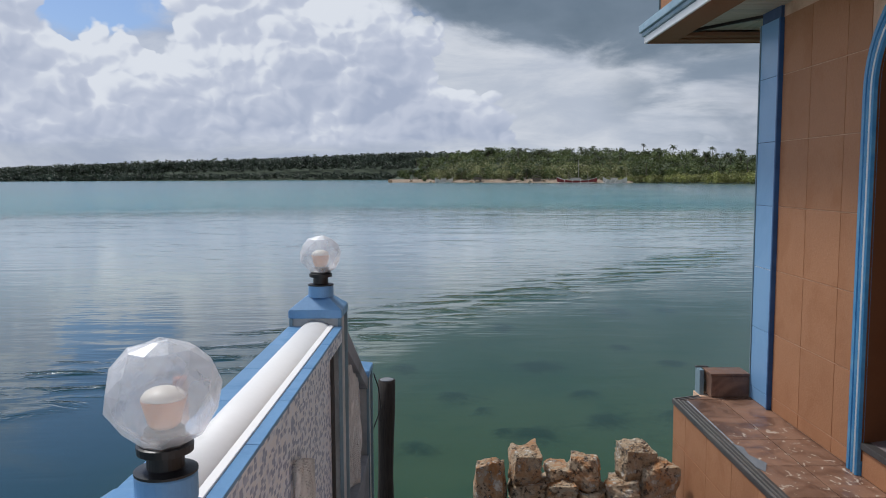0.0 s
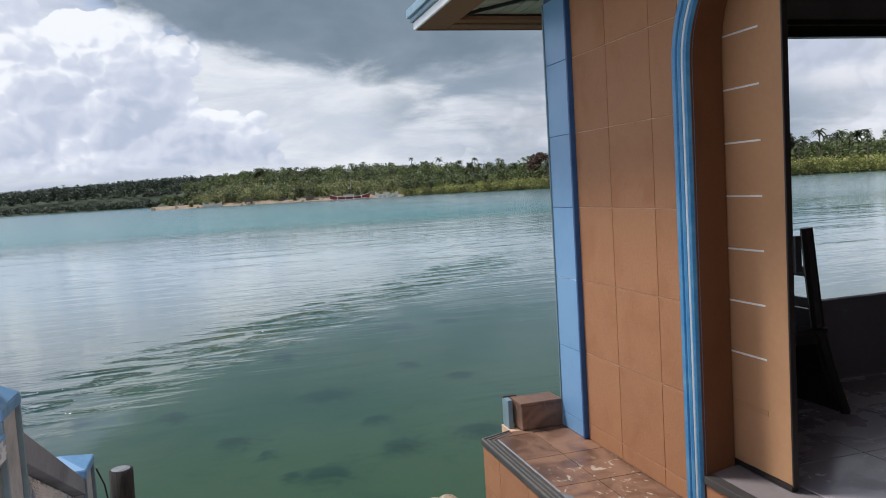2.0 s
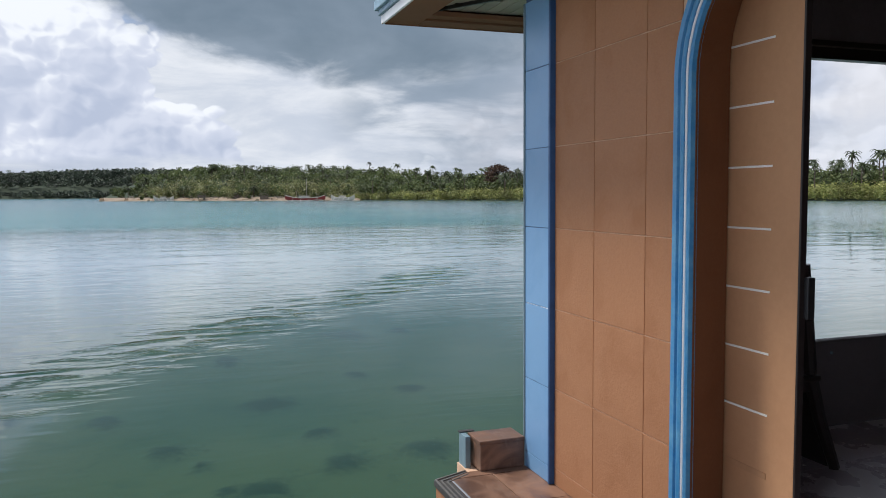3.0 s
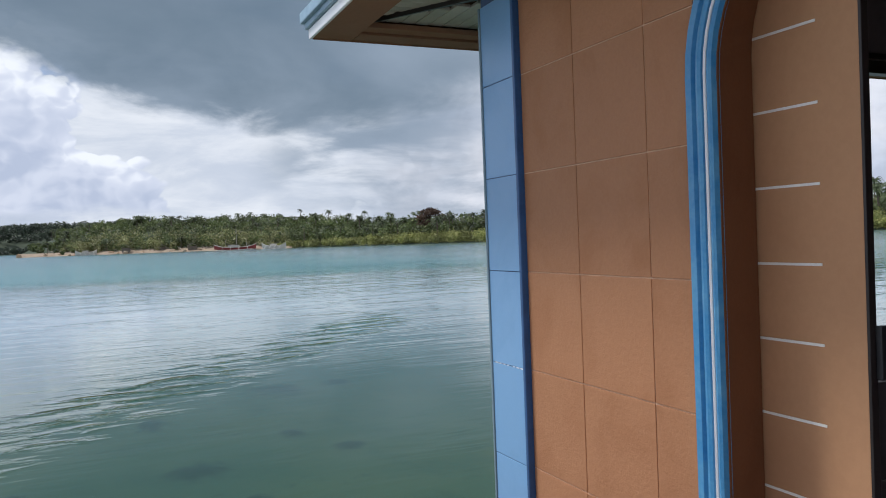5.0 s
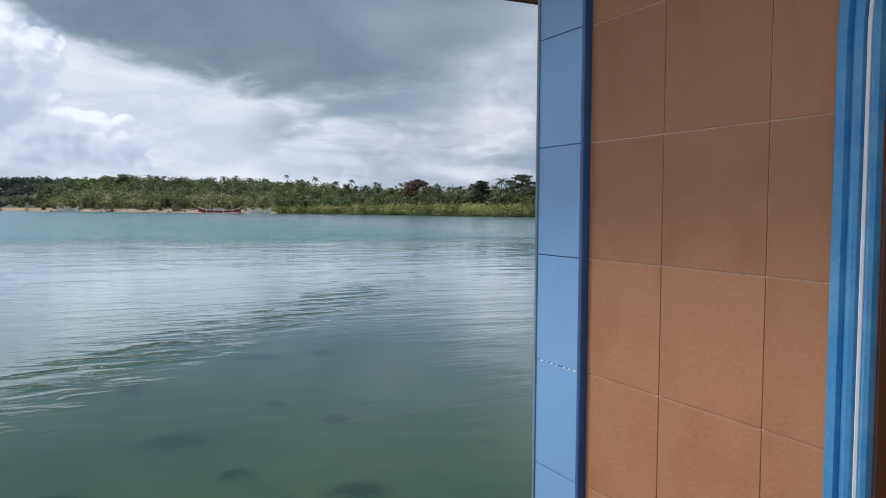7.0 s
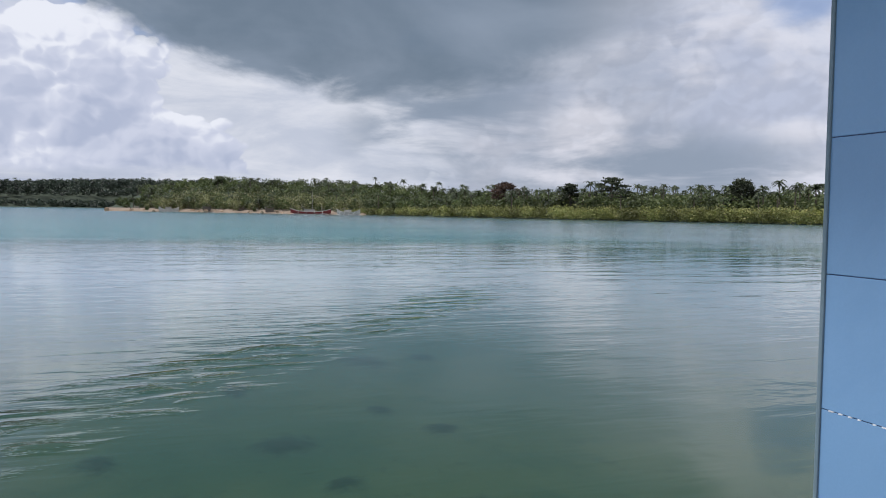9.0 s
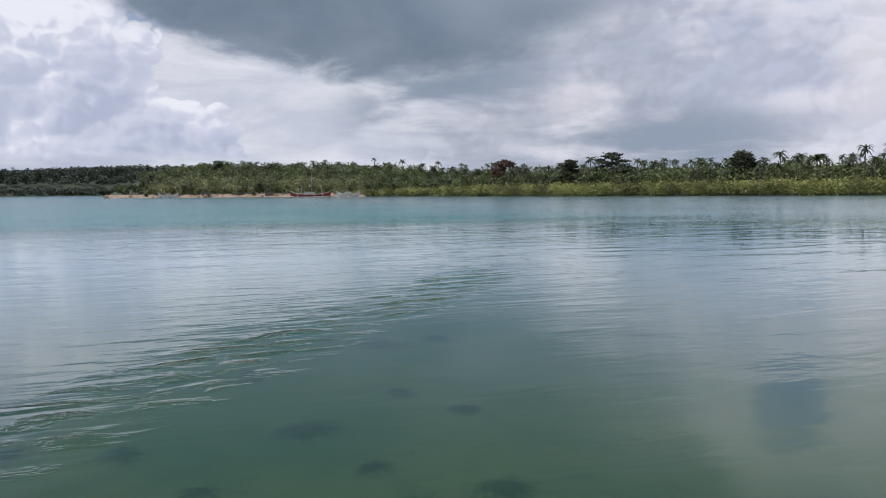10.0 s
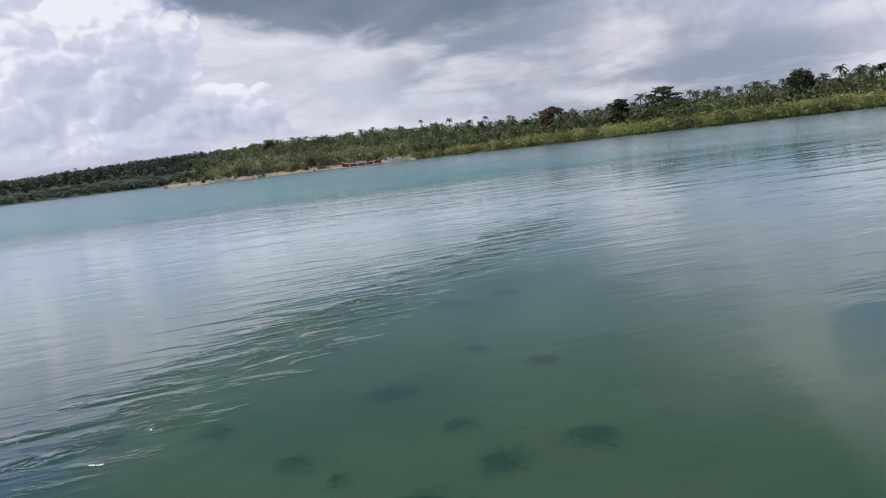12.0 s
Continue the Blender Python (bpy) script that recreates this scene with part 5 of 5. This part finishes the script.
broad_tree(3.2, 480, 7.0, 4.0, "round tree standing above the wooded hill", LEAF_WOOD, 9, lift=13.0)


def outrigger_boat(az, dist, length, label, hull, turn, mast=True):
    """A wooden outrigger boat: hull, deck house, booms, floats, masts."""
    x, y, z = polar(az, dist, WATER)
    b = thing("outrigger_boat", label, "boat", at=(x, y, z))
    b.rotation_euler.z = radians(turn)
    bm = bmesh.new()
    rings = []
    for i in range(13):
        t = -1 + 2 * i / 12
        w, up = 0.95 * (1 - abs(t) ** 2.6) + 0.05, 1.25 * abs(t) ** 3
        xx = t * length / 2
        rings.append([bm.verts.new(c) for c in ((xx, -w, 1.05 + up), (xx, -w * 0.7, 0.25 + up * 0.7), (xx, 0, -0.2 + up * 0.6), (xx, w * 0.7, 0.25 + up * 0.7), (xx, w, 1.05 + up))])
    for lo, hi in zip(rings, rings[1:]):
        for j in range(4):
            bm.faces.new((lo[j], lo[j + 1], hi[j + 1], hi[j]))
        bm.faces.new((lo[4], lo[0], hi[0], hi[4]))
    bmesh.ops.recalc_face_normals(bm, faces=bm.faces)
    part("hull", bm, hull, b)
    for s in (-1, 1):
        part("gunwale", tube([(t * length / 20, s * (0.95 * (1 - abs(t / 10) ** 2.6) + 0.07), 1.12 + 1.25 * abs(t / 10) ** 3) for t in range(-10, 11)], 0.11, 6), BOAT_WHITE, b)
        part("float", tube([(-length * 0.42, s * 3.6, 0.12), (0, s * 3.7, 0.02), (length * 0.42, s * 3.6, 0.3)], 0.12, 6), BOAT_WHITE, b)
    for t in (-0.3, -0.1, 0.1, 0.3):
        part("boom", tube([(t * length, -3.7, 0.15), (t * length, -1.2, 1.3), (t * length, 1.2, 1.3), (t * length, 3.7, 0.15)], 0.09, 6), BOAT_WHITE, b)
    part("deck_house", block(-length * 0.16, length * 0.10, -0.7, 0.7, 1.12, 2.05, 0.06), BOAT_WHITE, b)
    part("awning", block(-length * 0.20, length * 0.16, -0.95, 0.95, 2.25, 2.33, 0.03), THATCH, b)
    if mast:
        part("mast", tube([(0.6, 0, 1.0), (0.6, 0, 9.6)], [0.11, 0.06], 6), BOAT_WHITE, b)
        part("mast", tube([(-length * 0.22, 0, 1.0), (-length * 0.22, 0, 4.6)], [0.09, 0.05], 6), BOAT_WHITE, b)
        part("mast", tube([(length * 0.27, 0, 1.0), (length * 0.27, 0, 4.4)], [0.09, 0.05], 6), BOAT_WHITE, b)


def hut(az, dist, w, h):
    x, y, z = polar(az, dist, WATER + 1.0)
    b = thing("beach_hut", "small beach hut with a pale grey roof", "hut", "huts behind the spit", at=(x, y, z))
    b.rotation_euler.z = radians(-az)
    part("wall", block(-w / 2, w / 2, -1.2, 1.2, -0.3, h), BARK, b)
    part("roof", prism([(-w * 0.62, h), (0, h + 1.0), (w * 0.62, h), (w * 0.60, h + 0.18), (0, h + 1.2), (-w * 0.60, h + 0.18)][::1], "y", -1.7, 1.7), THATCH, b)


outrigger_boat(9.5, 338, 17.0, "red and white outrigger boat moored at the beach", HULL_RED, -14)
outrigger_boat(12.2, 322, 10.0, "white wooden outrigger boat drawn up on the shore", BOAT_WHITE, -30, mast=False)
outrigger_boat(-0.2, 381, 9.0, "small white outrigger boat at the sand spit", BOAT_WHITE, 12, mast=False)
for az, d, w, h in ((2.3, 376, 3.4, 1.7), (4.6, 372, 3.0, 1.4), (6.6, 360, 3.6, 1.3)):
    hut(az, d, w, h)
for az, d, s in ((-4.15, 398, 1.3), (2.25, 369, 1.2), (-1.2, 386, 0.8), (6.1, 357, 0.9)):
    x, y, z = polar(az, d, WATER - 0.1)
    rough_stone("shore_rock", "dark rock at the edge of the sand spit", (x, y, z), (s * 1.7, s, s * 1.1), int(d), group="rocks at the spit", category="rock")


def driftwood(az, dist, seed):
    """A pale bleached branch lying on the sand, forked."""
    rng = random.Random(seed)
    x, y, z = polar(az, dist, WATER + 1.05)
    bm = bmesh.new()
    n, L = rng.randint(3, 5), rng.uniform(2.0, 4.2)
    for _ in range(n):
        a, up = rng.uniform(0, 6.28), rng.uniform(0.15, 0.7)
        tube([(0, 0, 0), (0.5 * L * math.cos(a), 0.5 * L * math.sin(a), 0.5 * L * up), (L * math.cos(a), L * math.sin(a), 0.75 * L * up)], [0.13, 0.10, 0.05], 5, bm)
    ob = part("driftwood", bm, THATCH)
    ob.location = (x, y, z)
    tagged(ob, "bleached forked driftwood lying on the sandy spit", "driftwood", "driftwood on the spit")


for i in range(26):
    az = -2.6 + 0.56 * i
    driftwood(az, table(NEAR, az) + 3.0 + 5 * ((i * 7) % 5) / 5, 200 + i)
for i in range(16):
    az = -3.6 + 0.95 * i + 0.3 * math.sin(i * 3)
    x, y, z = polar(az, table(NEAR, az) - 0.2 + (i % 3), WATER + 0.1)
    rough_stone("shore_rock", "brown rubble stone on the bank of the spit", (x, y, z), (1.5 + 0.9 * (i % 4), 1.0, 0.6 + 0.25 * (i % 3)), 300 + i, turn=i * 40, group="rocks at the spit", category="rock")
